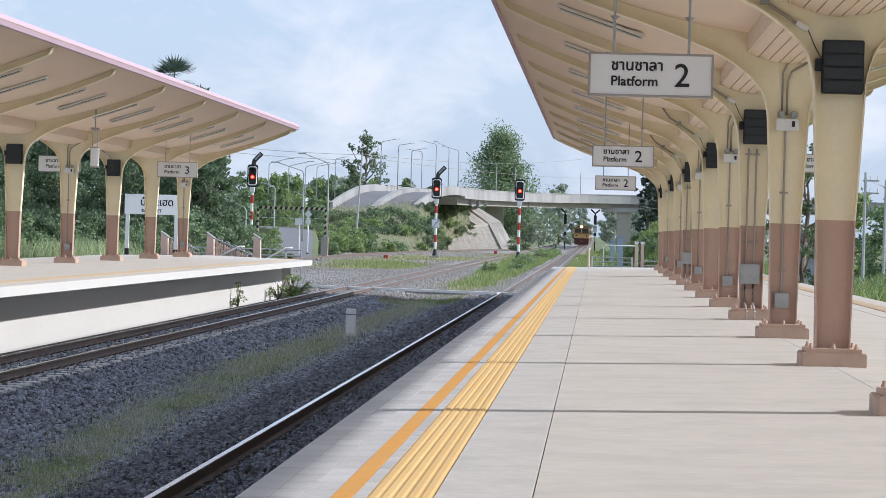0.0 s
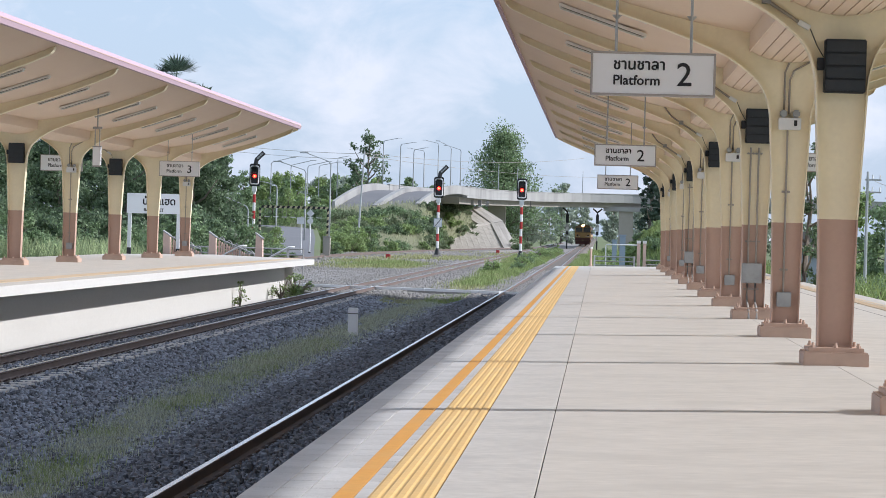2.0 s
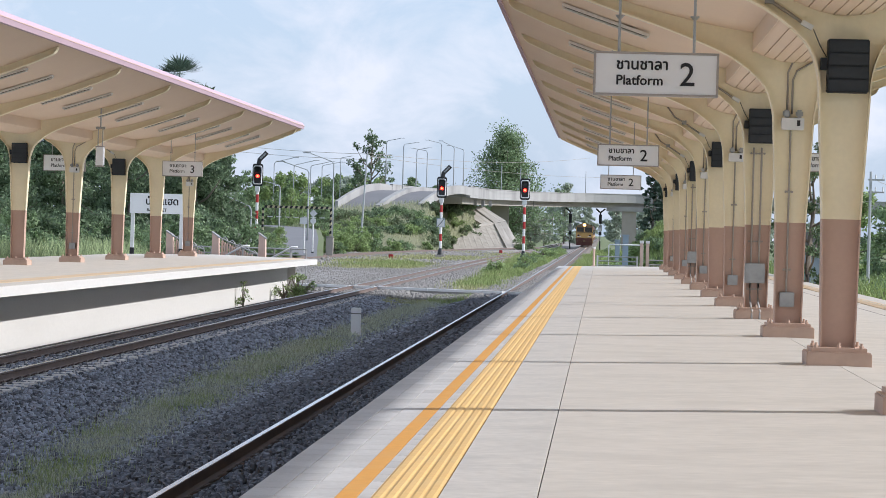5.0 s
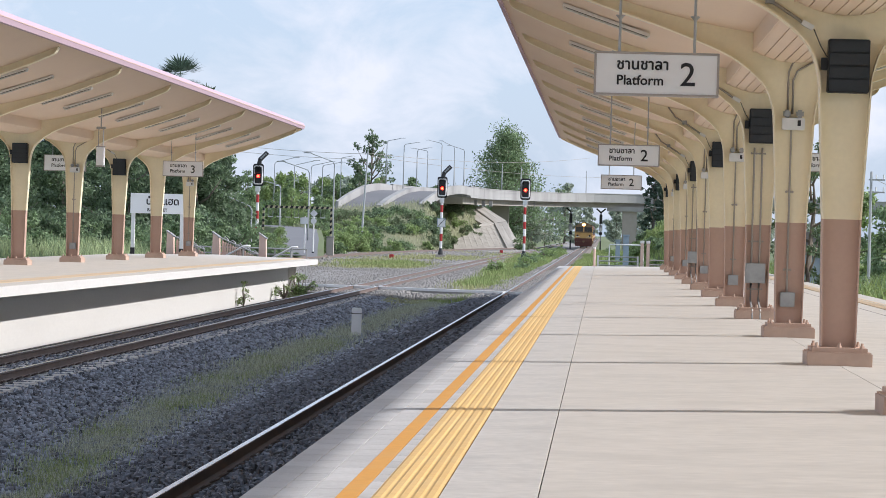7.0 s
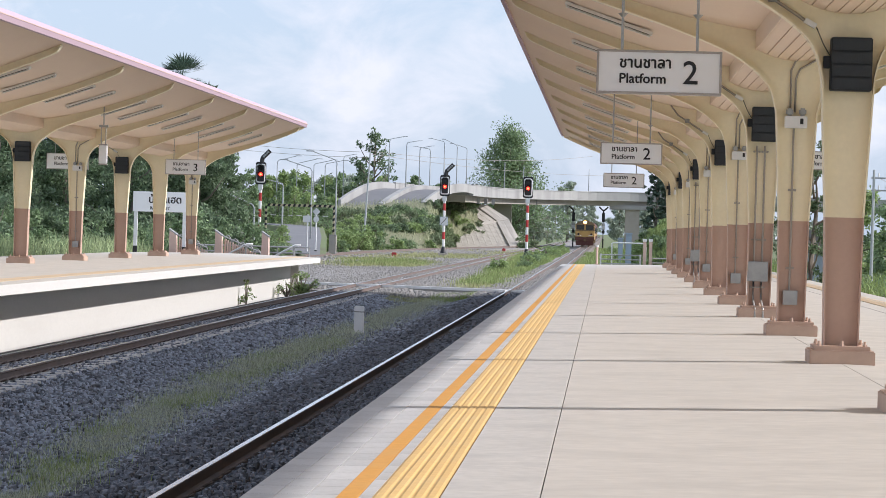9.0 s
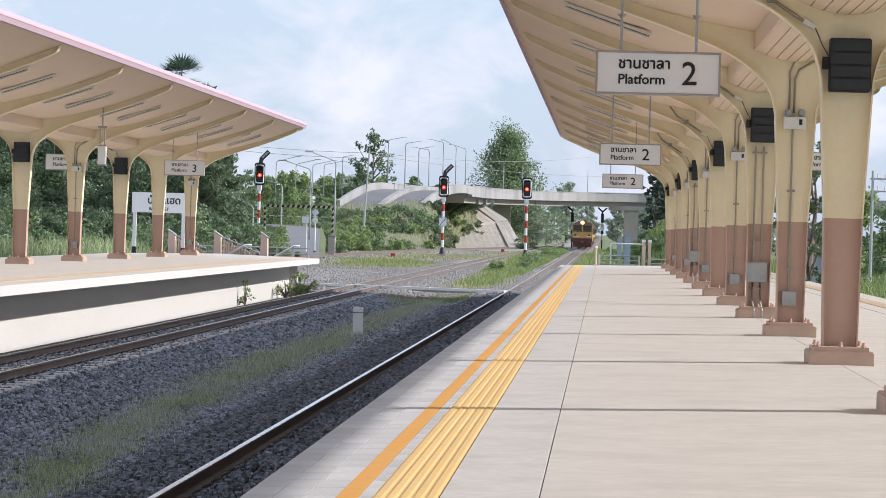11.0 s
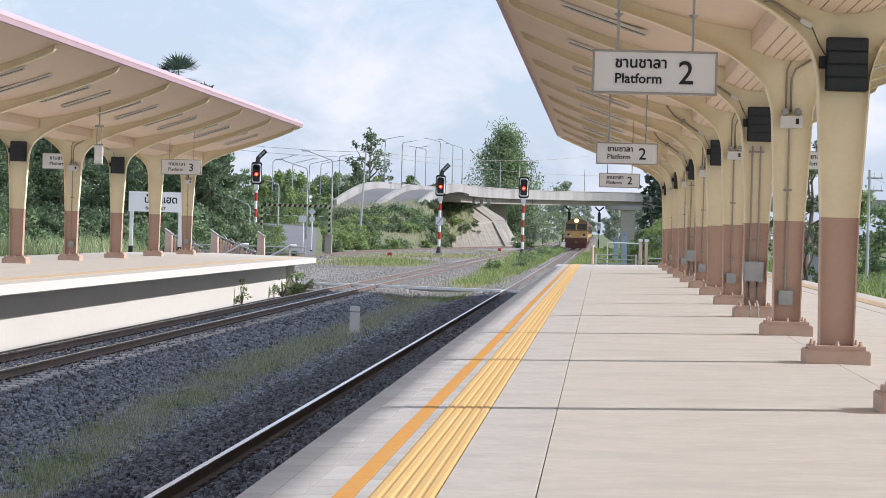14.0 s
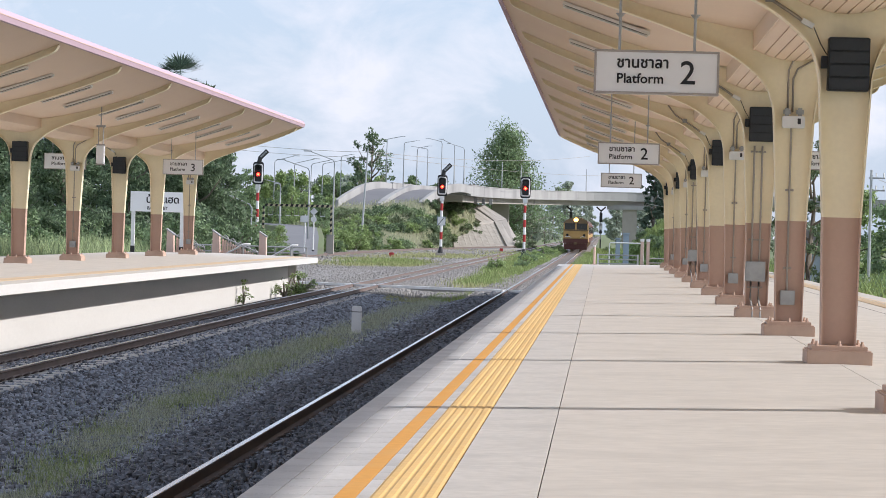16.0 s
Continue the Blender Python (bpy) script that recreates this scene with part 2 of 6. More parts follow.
def pipe(bm, pts, r, seg=8):
    """A round tube along a line of points."""
    pts = [Vector(p) for p in pts]
    rings = []
    for i, p in enumerate(pts):
        d = (pts[min(i + 1, len(pts) - 1)] - pts[max(i - 1, 0)]).normalized()
        q = d.to_track_quat("Z", "Y")
        rr = r[i] if isinstance(r, (list, tuple)) else r
        rings.append([bm.verts.new(p + q @ Vector((math.cos(2 * math.pi * k / seg) * rr, math.sin(2 * math.pi * k / seg) * rr, 0))) for k in range(seg)])
    for a, b in zip(rings, rings[1:]):
        for k in range(seg):
            bm.faces.new((a[k], a[(k + 1) % seg], b[(k + 1) % seg], b[k]))
    bm.faces.new(rings[0][::-1])
    bm.faces.new(rings[-1])
    return bm


def strip(bm, profile, y0, y1, closed=True):
    """Extrude a profile of (x, z) along y."""
    a = [bm.verts.new((x, y0, z)) for x, z in profile]
    b = [bm.verts.new((x, y1, z)) for x, z in profile]
    n = len(profile)
    for i in range(n if closed else n - 1):
        j = (i + 1) % n
        bm.faces.new((a[i], a[j], b[j], b[i]))
    if closed:
        bm.faces.new(a[::-1])
        bm.faces.new(b)
    return bm


def ribbon(bm, pts, y0, y1, t):
    """A thick band along (x, z) points, t thick towards the line's left."""
    left = []
    for i, p in enumerate(pts):
        a, b = pts[max(i - 1, 0)], pts[min(i + 1, len(pts) - 1)]
        dx, dz = b[0] - a[0], b[1] - a[1]
        k = math.hypot(dx, dz)
        left.append((p[0] - dz / k * t, p[1] + dx / k * t))
    for i in range(len(pts) - 1):
        strip(bm, [pts[i], pts[i + 1], left[i + 1], left[i]], y0, y1)
    return bm


def np_mesh(name, verts, faces, material, parent=None, soft=False):
    """A mesh from arrays; all faces have the same count of corners."""
    me = bpy.data.meshes.new(name)
    verts = np.asarray(verts, np.float32)
    faces = np.asarray(faces, np.int32)
    me.vertices.add(len(verts))
    me.vertices.foreach_set("co", verts.ravel())
    me.loops.add(faces.size)
    me.loops.foreach_set("vertex_index", faces.ravel())
    me.polygons.add(len(faces))
    me.polygons.foreach_set("loop_start", np.arange(0, faces.size, faces.shape[1], dtype=np.int32))
    me.update(calc_edges=True)
    me.materials.append(material)
    if soft:
        smooth(me)
    ob = new(name, me)
    ob.parent = parent
    return ob


def writing(name, text, size, x, y, z, material, parent, bold=0.0, sx=1.0):
    cu = bpy.data.curves.new(name, "FONT")
    cu.body, cu.size, cu.extrude, cu.resolution_u = text, size, 0.001, 3
    cu.align_x, cu.align_y = "LEFT", "BOTTOM_BASELINE"
    tmp = new(name, cu)
    bpy.context.view_layer.update()
    me = bpy.data.meshes.new_from_object(tmp.evaluated_get(bpy.context.evaluated_depsgraph_get()))
    bpy.data.objects.remove(tmp)
    if bold:
        bm = bmesh.new()
        for k, (dx, dy) in enumerate(((0, 0), (bold, 0), (-bold, 0), (0, bold), (0, -bold))):
            n0 = len(bm.verts)
            bm.from_mesh(me)
            bm.verts.ensure_lookup_table()
            bmesh.ops.translate(bm, verts=bm.verts[n0:], vec=(dx, dy, .0005 * k))
        bm.to_mesh(me)
        bm.free()
    me.materials.clear()
    me.materials.append(material)
    ob = new(name, me)
    ob.parent = parent
    ob.matrix_local = pose(x, y, z, 90, 0, 0) @ Matrix.Diagonal((sx, 1, 1, 1))
    return ob


rng = np.random.default_rng(7)

# ---- plan ----
RAIL_Z = -1.10          # rail heads
GROUND_Z = -1.55
EDGE_X = -1.67          # platform edge beside the near track
COL_X = 2.33
FAR_X = 2 * COL_X - EDGE_X
NEAR_TRACK = -3.21
LEFT_TRACK = -9.62
NEAR_TURN = -0.05
LIFT_Y = 112.0
RISE = 0.05             # climb of the line beyond the platforms, in degrees
L_EDGE = -11.2
L_COL = -15.2
PLAT_END = 108.0
COL_Y0, COL_STEP, COL_N = 19.45, 7.28, 12
ROOF_END = 102.5
FALL = 0.02


# ---- ground ----
def build_ground():
    bm = bmesh.new()
    bmesh.ops.create_grid(bm, x_segments=2, y_segments=2, size=3000, matrix=Matrix.Translation((0, 1500, GROUND_Z - 0.02)))
    tagged(part("ground", bm, M["soil"]), "flat ground of soil and short grass", "ground", kind="structure")
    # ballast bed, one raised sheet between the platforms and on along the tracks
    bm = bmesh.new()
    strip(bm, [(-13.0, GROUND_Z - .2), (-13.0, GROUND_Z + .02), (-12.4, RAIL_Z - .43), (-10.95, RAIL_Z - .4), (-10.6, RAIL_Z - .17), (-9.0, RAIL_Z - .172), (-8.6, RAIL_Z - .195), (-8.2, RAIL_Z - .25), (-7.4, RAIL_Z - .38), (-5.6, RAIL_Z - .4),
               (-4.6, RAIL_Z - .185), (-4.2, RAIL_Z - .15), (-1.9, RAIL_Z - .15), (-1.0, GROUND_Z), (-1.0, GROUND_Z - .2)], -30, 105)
    tagged(part("ballast_bed", bm, M["ballast"]), "crushed basalt ballast bed under the tracks, painted near black as shade between stones", "ballast", kind="structure")
    # same ballast past the canopy's shadow edge, sunlight painted in as a paler tone
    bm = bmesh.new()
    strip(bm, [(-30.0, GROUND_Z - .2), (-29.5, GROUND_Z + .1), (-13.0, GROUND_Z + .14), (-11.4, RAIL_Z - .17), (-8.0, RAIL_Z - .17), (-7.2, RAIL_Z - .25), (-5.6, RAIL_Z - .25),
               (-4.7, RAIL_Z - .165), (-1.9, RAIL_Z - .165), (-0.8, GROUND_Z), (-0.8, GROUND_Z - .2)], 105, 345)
    tagged(part("far_ballast_bed", bm, M["sunlit_stone"]), "ballast bed beyond the platforms, painted pale as if sunlit", "ballast", kind="structure")
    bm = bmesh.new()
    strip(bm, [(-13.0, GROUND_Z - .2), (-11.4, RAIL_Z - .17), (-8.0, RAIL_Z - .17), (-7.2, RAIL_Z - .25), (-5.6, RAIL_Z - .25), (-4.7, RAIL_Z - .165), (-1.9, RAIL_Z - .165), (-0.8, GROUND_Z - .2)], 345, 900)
    tagged(part("far_ballast_bed", bm, M["sunlit_stone"]), "ballast bed beyond the platforms, painted pale as if sunlit", "ballast", kind="structure")


build_ground()


# ---- tracks ----
def rail_profile(x):
    z = RAIL_Z
    return [(x - .062, z - .15), (x - .062, z - .138), (x - .012, z - .12), (x - .01, z - .045), (x - .034, z - .03), (x - .034, z - .008),
            (x + .034, z - .008), (x + .034, z - .03), (x + .01, z - .045), (x + .012, z - .12), (x + .062, z - .138), (x + .062, z - .15)]


def build_track(name, cx, y0, y1, side, label, turn=0.0, climb=0.0):
    t = empty(name, 0, 0, 0, label=label, category="railway track", kind="structure")
    t.matrix_world = pose(cx, 60, 0, 0, 0, turn) @ pose(0, LIFT_Y - 60, 0, climb, 0, 0) @ pose(-cx, -LIFT_Y, 0)
    if climb:
        part("ballast_bank", strip(bmesh.new(), [(cx - 1.5, RAIL_Z - .6), (cx - 1.0, RAIL_Z - .152), (cx + 1.0, RAIL_Z - .152), (cx + 1.5, RAIL_Z - .6)], y0, y1), M["rustbed"], t, "rust-brown ballast bank")
    for s in (-1, 1):
        x = cx + s * .535
        r = part("rail", strip(bmesh.new(), rail_profile(x), y0, y1), side, t)
        part("rail_head", boxed(x - .032, x + .032, y0, y1, RAIL_Z - .008, RAIL_Z, .003), M["railhead"], r, "polished steel running surface")
    sl = strip(bmesh.new(), [(-.13, -.2), (-.12, -.03), (-.08, 0), (.08, 0), (.12, -.03), (.13, -.2)], -1.06, 1.06)
    bmesh.ops.rotate(sl, verts=sl.verts, cent=(0, 0, 0), matrix=Matrix.Rotation(math.pi / 2, 3, "Z"))
    me = bpy.data.meshes.new("sleeper")
    sl.to_mesh(me)
    sl.free()
    me.materials.append(M["sleeper"])
    cl = bmesh.new()
    for s in (-1, 1):
        for q in (-1, 1):
            x = s * .535 + q * .1
            pipe(cl, [(x - .03 * q, -.06, .02), (x + .03 * q, -.045, .05), (x + .05 * q, 0, .06), (x + .03 * q, .045, .05), (x - .03 * q, .06, .02)], .014, 5)
    mc = bpy.data.meshes.new("rail_clip")
    cl.to_mesh(mc)
    cl.free()
    mc.materials.append(M["clip"])
    y, k = max(y0, 8.0), 0
    while y < min(y1, 180):
        o = new("sleeper", me)
        o.parent = t
        o.location = (cx, y, RAIL_Z - .152)
        if y < 112:
            c = new("rail_clip", mc)
            c.parent = t
            c.location = (cx, y, RAIL_Z - .165)
        y += .6
    return t


build_track("near_track", NEAR_TRACK, -30, LIFT_Y, M["rail"], "metre-gauge track with rusty rails on concrete sleepers beside the platform", NEAR_TURN)
# same line past the canopy shadow: paler rail sides have the sunlight painted in
build_track("climbing_track", NEAR_TRACK, LIFT_Y, 1200, M["rail_pale"], "rusty metre-gauge track climbing gently away under the overpass", NEAR_TURN, RISE)
build_track("left_track", LEFT_TRACK, -30, 700, M["rail_pale"], "metre-gauge track with pale brown rails on concrete sleepers")


# ---- platforms ----
def right_platform():
    p = empty("platform", 0, 0, 0, label="concrete station platform with jointed slabs and a yellow tactile strip", category="platform", kind="structure")
    ze, zc = FALL * EDGE_X, FALL * COL_X
    # bays of cast concrete between joints
    ys = [-12.0, PLAT_END]
    xs = [-.742, -.27, COL_X, 4.9]
    part("platform_base", strip(bmesh.new(), [(EDGE_X + .12, -1.75), (EDGE_X + .12, ze - .2), (COL_X, zc - .06), (FAR_X - .12, ze - .2), (FAR_X - .12, -1.75)], -12, PLAT_END - .02), M["pier"], p)
    part("joint_bed", strip(bmesh.new(), [(EDGE_X + .05, ze - .1), (EDGE_X + .05, ze - .016), (COL_X, zc - .016), (FAR_X - .05, ze - .016), (FAR_X - .05, ze - .1), (COL_X, zc - .09)], -12, PLAT_END - .03), M["joint"], p)
    zf = lambda x: FALL * (x if x < COL_X else 2 * COL_X - x)
    for ya, yb in zip(ys, ys[1:]):
        for xa, xb in zip(xs, xs[1:]):
            g = .003
            prof = [(xa + g, zf(xa) - .05), (xa + g, zf(xa) - .004), (xa + g + .002, zf(xa)), (xb - g - .002, zf(xb)), (xb - g, zf(xb) - .004), (xb - g, zf(xb) - .05)]
            part("slab", strip(bmesh.new(), prof, ya + g, yb - g), M["edge_slab"] if xa < -.5 else M["concrete"], p)
    # edge strips: coping pavers, painted line, tactile strip
    for s in (1, -1):
        X = (lambda x: x) if s == 1 else (lambda x: 2 * COL_X - x)
        def band(nm, a, b, h, m, y0=-12, y1=PLAT_END):
            za, zb = FALL * a, FALL * b
            part(nm, strip(bmesh.new(), [(X(a), za - .06), (X(a), za + h), (X(b), zb + h), (X(b), zb - .06)], y0, y1), m, p)
        band("painted_line", -1.222, -1.122, .002, M["orange_paint"] if s == 1 else M["peach_line"])
        band("tactile_bed", -1.055, -.745, .0, M["tactile"] if s == 1 else M["peach_line"])
        for i in range(5):
            c = -1.055 + .031 + .062 * i
            zr = FALL * c
            prof = [(X(c - .028), zr - .01), (X(c - .026), zr + .001), (X(c - .015), zr + .0055), (X(c + .015), zr + .0055), (X(c + .026), zr + .001), (X(c + .028), zr - .01)]
            part("tactile_rib", strip(bmesh.new(), prof, -12, PLAT_END), M["tactile"] if s == 1 else M["peach_line"], p)
    # coping pavers along the near edge, one by one where the lens passes nearest
    def paver(a, b, length):
        za, zb = FALL * a, FALL * b
        bm = strip(bmesh.new(), [(a, za - .08), (a, za - .001), (a + .001, za), (b - .001, zb), (b, zb - .001), (b, zb - .08)], 0, length - .007)
        me = bpy.data.meshes.new("paver")
        bm.to_mesh(me)
        bm.free()
        me.materials.append(M["paver"])
        return me
    cells = [(EDGE_X, -1.523), (-1.52, -1.374), (-1.371, -1.224), (-1.12, -1.057)]
    part("grout_bed", strip(bmesh.new(), [(EDGE_X + .02, FALL * EDGE_X - .07), (EDGE_X + .02, FALL * EDGE_X - .003), (-1.057, FALL * -1.057 - .003), (-1.057, FALL * -1.057 - .07)], -12, PLAT_END - .01), M["grout"], p)
    for a, b in cells:
        me = paver(a, b, .4)
        y = 10.0
        while y < 38:
            o = new("paver", me)
            o.parent = p
            o.location = (0, y, 0)
            y += .4
        part("paver_row", strip(bmesh.new(), [(a, FALL * a - .08), (a, FALL * a), (b, FALL * b), (b, FALL * b - .08)], 38, PLAT_END), M["paver"], p)
        part("paver_row", strip(bmesh.new(), [(a, FALL * a - .08), (a, FALL * a), (b, FALL * b), (b, FALL * b - .08)], -12, 10), M["paver"], p)
    part("coping", boxed(4.9, FAR_X, -12, PLAT_END, ze - .2, ze + .01), M["concrete"], p)
    part("platform_lip", boxed(EDGE_X, EDGE_X + .12, -12, PLAT_END, ze - .25, ze - .081), M["paver"], p)


right_platform()


def left_platform():
    p = empty("far_platform", 0, 0, 0, label="opposite concrete platform with white wall and overhanging lip", category="platform", kind="structure")
    x0, x1 = 2 * L_COL - L_EDGE, L_EDGE
    ze, zc = FALL * EDGE_X, FALL * COL_X
    end = 106.6
    part("platform_wall", boxed(x0 + 1.0, x1 - 1.0, -12, end - 1.2, -1.75, ze - .17), M["white_wall"], p)
    part("deck", strip(bmesh.new(), [(x0, ze - .19), (x0, ze), (L_COL, zc), (x1, ze), (x1, ze - .19)], -12, end), M["concrete"], p)
    part("lip", boxed(x1, x1 + .02, -12, end + .02, ze - .2, ze - .004), M["white_wall"], p, "white painted slab edge")
    part("lip", boxed(x0, x1 + .02, end, end + .02, ze - .2, ze - .004), M["white_wall"], p, "white painted slab edge")
    part("end_post", boxed(x1 - 1.0, x1 - .7, end - 1.3, end - .95, -1.75, ze - .19), M["white_wall"], p)
    zf = lambda x: ze + FALL * (x1 - x)
    part("painted_line", strip(bmesh.new(), [(x1 - .95, zf(x1 - .95)), (x1 - .95, zf(x1 - .95) + .006), (x1 - .5, zf(x1 - .5) + .006), (x1 - .5, zf(x1 - .5))], -12, end), M["peach_line"], p)


left_platform()


# ---- canopies ----
ARM = [(.17, 0.0), (.19, 1.47), (.235, 2.3), (.25, 2.6), (.27, 2.83), (.36, 3.09), (.55, 3.29), (.83, 3.48), (1.19, 3.64), (1.7, 3.83), (2.14, 3.975), (2.6, 4.13), (3.0, 4.28), (3.3, 4.395), (3.6, 4.525), (3.82, 4.63), (3.9, 4.76)]



def eased(pts, n):
    """Catmull-Rom through (s, z) points."""
    p = [Vector(k) for k in pts]
    p = [2 * p[0] - p[1]] + p + [2 * p[-1] - p[-2]]
    out = []
    for i in range(1, len(p) - 2):
        a, b, c, d = p[i - 1:i + 3]
        for k in range(n):
            t = k / n
            out.append(tuple(.5 * ((2 * b) + (c - a) * t + (2 * a - 5 * b + 4 * c - d) * t * t + (3 * b - a - 3 * c + d) * t ** 3)))
    return out + [tuple(p[-2])]


ARM = ARM[:3] + eased(ARM[3:], 3)


def roof_z(s):
    return 3.78 + 1.10 * (abs(s) / 4.0) ** 1.6


def make_column(group):
    c = empty("canopy_column", 0, 0, 0, label="tapered steel canopy column, brown below and cream above, curving into two roof arms", category="column", group=group)
    lo = [(.17, .17), (.19, 1.42)]
    part("lower_web", strip(bmesh.new(), [(-.17, .17), (.17, .17), (.19, 1.42), (-.19, 1.42)], -.006, .006), M["brown"], c, "brown painted web")
    bm = bmesh.new()
    for s in (-1, 1):
        ribbon(bm, [(s * a, z) for a, z in lo][::s], -.11, .11, .014)
    part("lower_flange", bm, M["brown"], c, "brown painted flanges")
    up = [(.19, 1.42)] + ARM[2:]
    # upper web with both arms as one plate
    bm = bmesh.new()
    for s in (-1, 1):
        for (a, za), (b, zb) in zip(up, up[1:]):
            if za < 3.0:
                strip(bm, [(0, za), (s * a, za), (s * b, zb), (0, zb)][::s], -.006, .006)
            else:
                strip(bm, [(s * a, za), (s * b, zb), (s * b, roof_z(b)), (s * a, roof_z(a))][::s], -.006, .006)
        a0 = [p for p in up if p[1] >= 3.0][0]
        strip(bm, [(0, a0[1]), (s * a0[0], a0[1]), (s * a0[0], roof_z(a0[0])), (0, roof_z(0))][::s], -.006, .006)
    part("upper_web", bm, M["cream"], c, "cream painted web plate with curved arms")
    for s in (-1, 1):
        bm = bmesh.new()
        ribbon(bm, [(s * a, z) for a, z in up][::s], -.11, .11, .016)
        part("arm_flange", bm, M["cream"], c, "cream flange curving up into the roof arm", soft=False)
    part("plinth", boxed(-.315, .315, -.315, .315, -.03, .13, .012), M["plinth"], c, "brown painted concrete plinth")
    part("base_plate", boxed(-.27, .27, -.27, .27, .13, .17, .004), M["plinth"], c)
    for z, m in ((.82, "brown"), (2.02, "cream")):
        for x in (-.07, .07):
            part("web_bolt", rod(bmesh.new(), (x, -.016, z), (x, -.005, z), .011, seg=8), M[m], c)
    for x in (-.22, 0, .22):
        for y in (-.22, .22):
            b = rod(bmesh.new(), (x, y, .17), (x, y, .192), .024, seg=6)
            rod(b, (x, y, .19), (x, y, .218), .014, seg=8)
            part("anchor_bolt", b, M["plinth"], c)
    return c


def make_speaker():
    s = empty("loudspeaker", label="black box loudspeaker with ribbed grille fixed to a column", category="loudspeaker", group="platform loudspeakers")
    part("cabinet", boxed(-.2, .2, -.16, .1, 0, .52, .01), M["black"], s)
    for i in range(4):
        part("grille_panel", boxed(-.19, .19, -.18, -.158, .012 + i * .127, .127 + i * .127 - .004, .006), M["grille"], s)
    part("bracket", boxed(-.265, -.2, -.08, .0, .22, .34, .006), M["black"], s)
    return s


def make_tube():
    t = empty("fluorescent_fitting", label="long tube light fitting under the canopy roof", category="light fitting", group="canopy tube lights")
    part("housing", boxed(-.64, .64, -.13, .13, -.045, 0, .008), M["lampglass"], t)
    # flat dark plate painted as the shaded inside of the slot
    part("recess_shade", boxed(-.61, .61, -.075, .075, -.05, -.044), M["hollow_shade"], t)
    part("tube", rod(bmesh.new(), (-.58, 0, -.062), (.58, 0, -.062), .016), M["lampglass"], t)
    for x in (-.6, .6):
        part("end_cap", boxed(x - .02, x + .02, -.07, .07, -.075, -.04, .004), M["lampglass"], t)
    return t


def build_canopy(cx, y0, y1, name, trim):
    c = empty(name, 0, 0, 0, label="butterfly-shaped platform canopy with peach soffit and pale pink edge", category="canopy", kind="structure")
    ss = [-4.0 + .4 * i for i in range(21)]
    under = [(cx + s, roof_z(s) + .002) for s in ss]
    top = [(x, z + .1) for x, z in under]
    part("soffit", strip(bmesh.new(), under + top[::-1], y0, y1), M["soffit"], c)
    bm = bmesh.new()
    ribbon(bm, [(x, z + .012) for x, z in top], y0 - .02, y1 + .02, .03)
    part("roof_sheet", bm, M["roof_top"], c)
    for s in (-1, 1):
        x, z = cx + s * 4.0, roof_z(4.0)
        f = strip(bmesh.new(), [(x, z - .03), (x + s * .06, z - .02), (x + s * .09, z + .45 * trim), (x + s * .03, z + trim), (x, z + trim)][::s], y0 - .02, y1 + .02)
        part("fascia", f, M["fascia"], c, "pale pink folded edge trim")
        part("drip_edge", strip(bmesh.new(), [(x + s * .07, z + .45 * trim - .01), (x + s * .096, z + .45 * trim - .01), (x + s * .09, z + .45 * trim + .01), (x + s * .07, z + .45 * trim + .01)][::s], y0 - .02, y1 + .02), M["brown"], c, "thin brown drip line")
    # closing beams under the roof's end
    for s in (-1, 1):
        low = [(cx + s * q, roof_z(q) - .05 - .1 * (1 - q / 4)) for q in (.6, 1.2, 1.8, 2.4, 3.0, 3.6, 3.98)]
        high = [(cx + s * q, roof_z(q) + .05) for q in (.6, 1.2, 1.8, 2.4, 3.0, 3.6, 3.98)]
        part("end_beam", strip(bmesh.new(), (low + high[::-1])[::s], y1 - .3, y1 - .02), M["cream"], c, "cream closing beam under the roof end")
    return c


build_canopy(COL_X, -12, ROOF_END, "canopy", .105)
build_canopy(L_COL, -12, ROOF_END - 2.4, "far_canopy", .2)


def build_trough(cx, y0, y1, name):
    """Boarded box under the roof's middle."""
    t = empty(name, 0, 0, 0, label="curved boarded ceiling trough along the middle of the canopy", category="ceiling panel", kind="structure")
    n, w = 8, .5
    bm = bmesh.new()
    for i in range(n):
        a, b = -w + 2 * w * i / n, -w + 2 * w * (i + 1) / n
        za, zb = [3.46 + .13 * (q / w) ** 2 for q in (a, b)]
        strip(bm, [(cx + a + .007, za), (cx + b - .007, zb), (cx + b - .007, zb + .03), (cx + a + .007, za + .03)], y0, y1)
    part("boards", bm, M["soffit"], t)
    b2 = bmesh.new()
    for s in (-1, 1):
        strip(b2, [(cx + s * w, 3.585), (cx + s * w, 3.84), (cx + s * (w + .02), 3.84), (cx + s * (w + .02), 3.585)], y0, y1)
    part("trough_side", b2, M["soffit"], t)
    # dark sheet added behind the boards as the shade seen through their gaps
    part("trough_shade", boxed(cx - w + .01, cx + w - .01, y0, y1, 3.64, 3.66), M["hollow_shade"], t)


build_trough(COL_X, -12, ROOF_END - .4, "ceiling_trough")
build_trough(L_COL, -12, ROOF_END - 2.8, "far_ceiling_trough")

COLS = [COL_Y0 + COL_STEP * k for k in range(-3, COL_N)]


def col_x(y):
    """The row of columns runs a tenth of a degree off the track's line."""
    return COL_X + .0017 * (y - 26.7)


base_col = make_column("canopy columns")
base_col.location = (col_x(COLS[0]), COLS[0], FALL * COL_X)
for y in COLS[1:]:
    copy_thing(base_col, pose(col_x(y), y, FALL * COL_X))
for y in COLS:
    copy_thing(base_col, pose(L_COL, y - .4, FALL * COL_X))

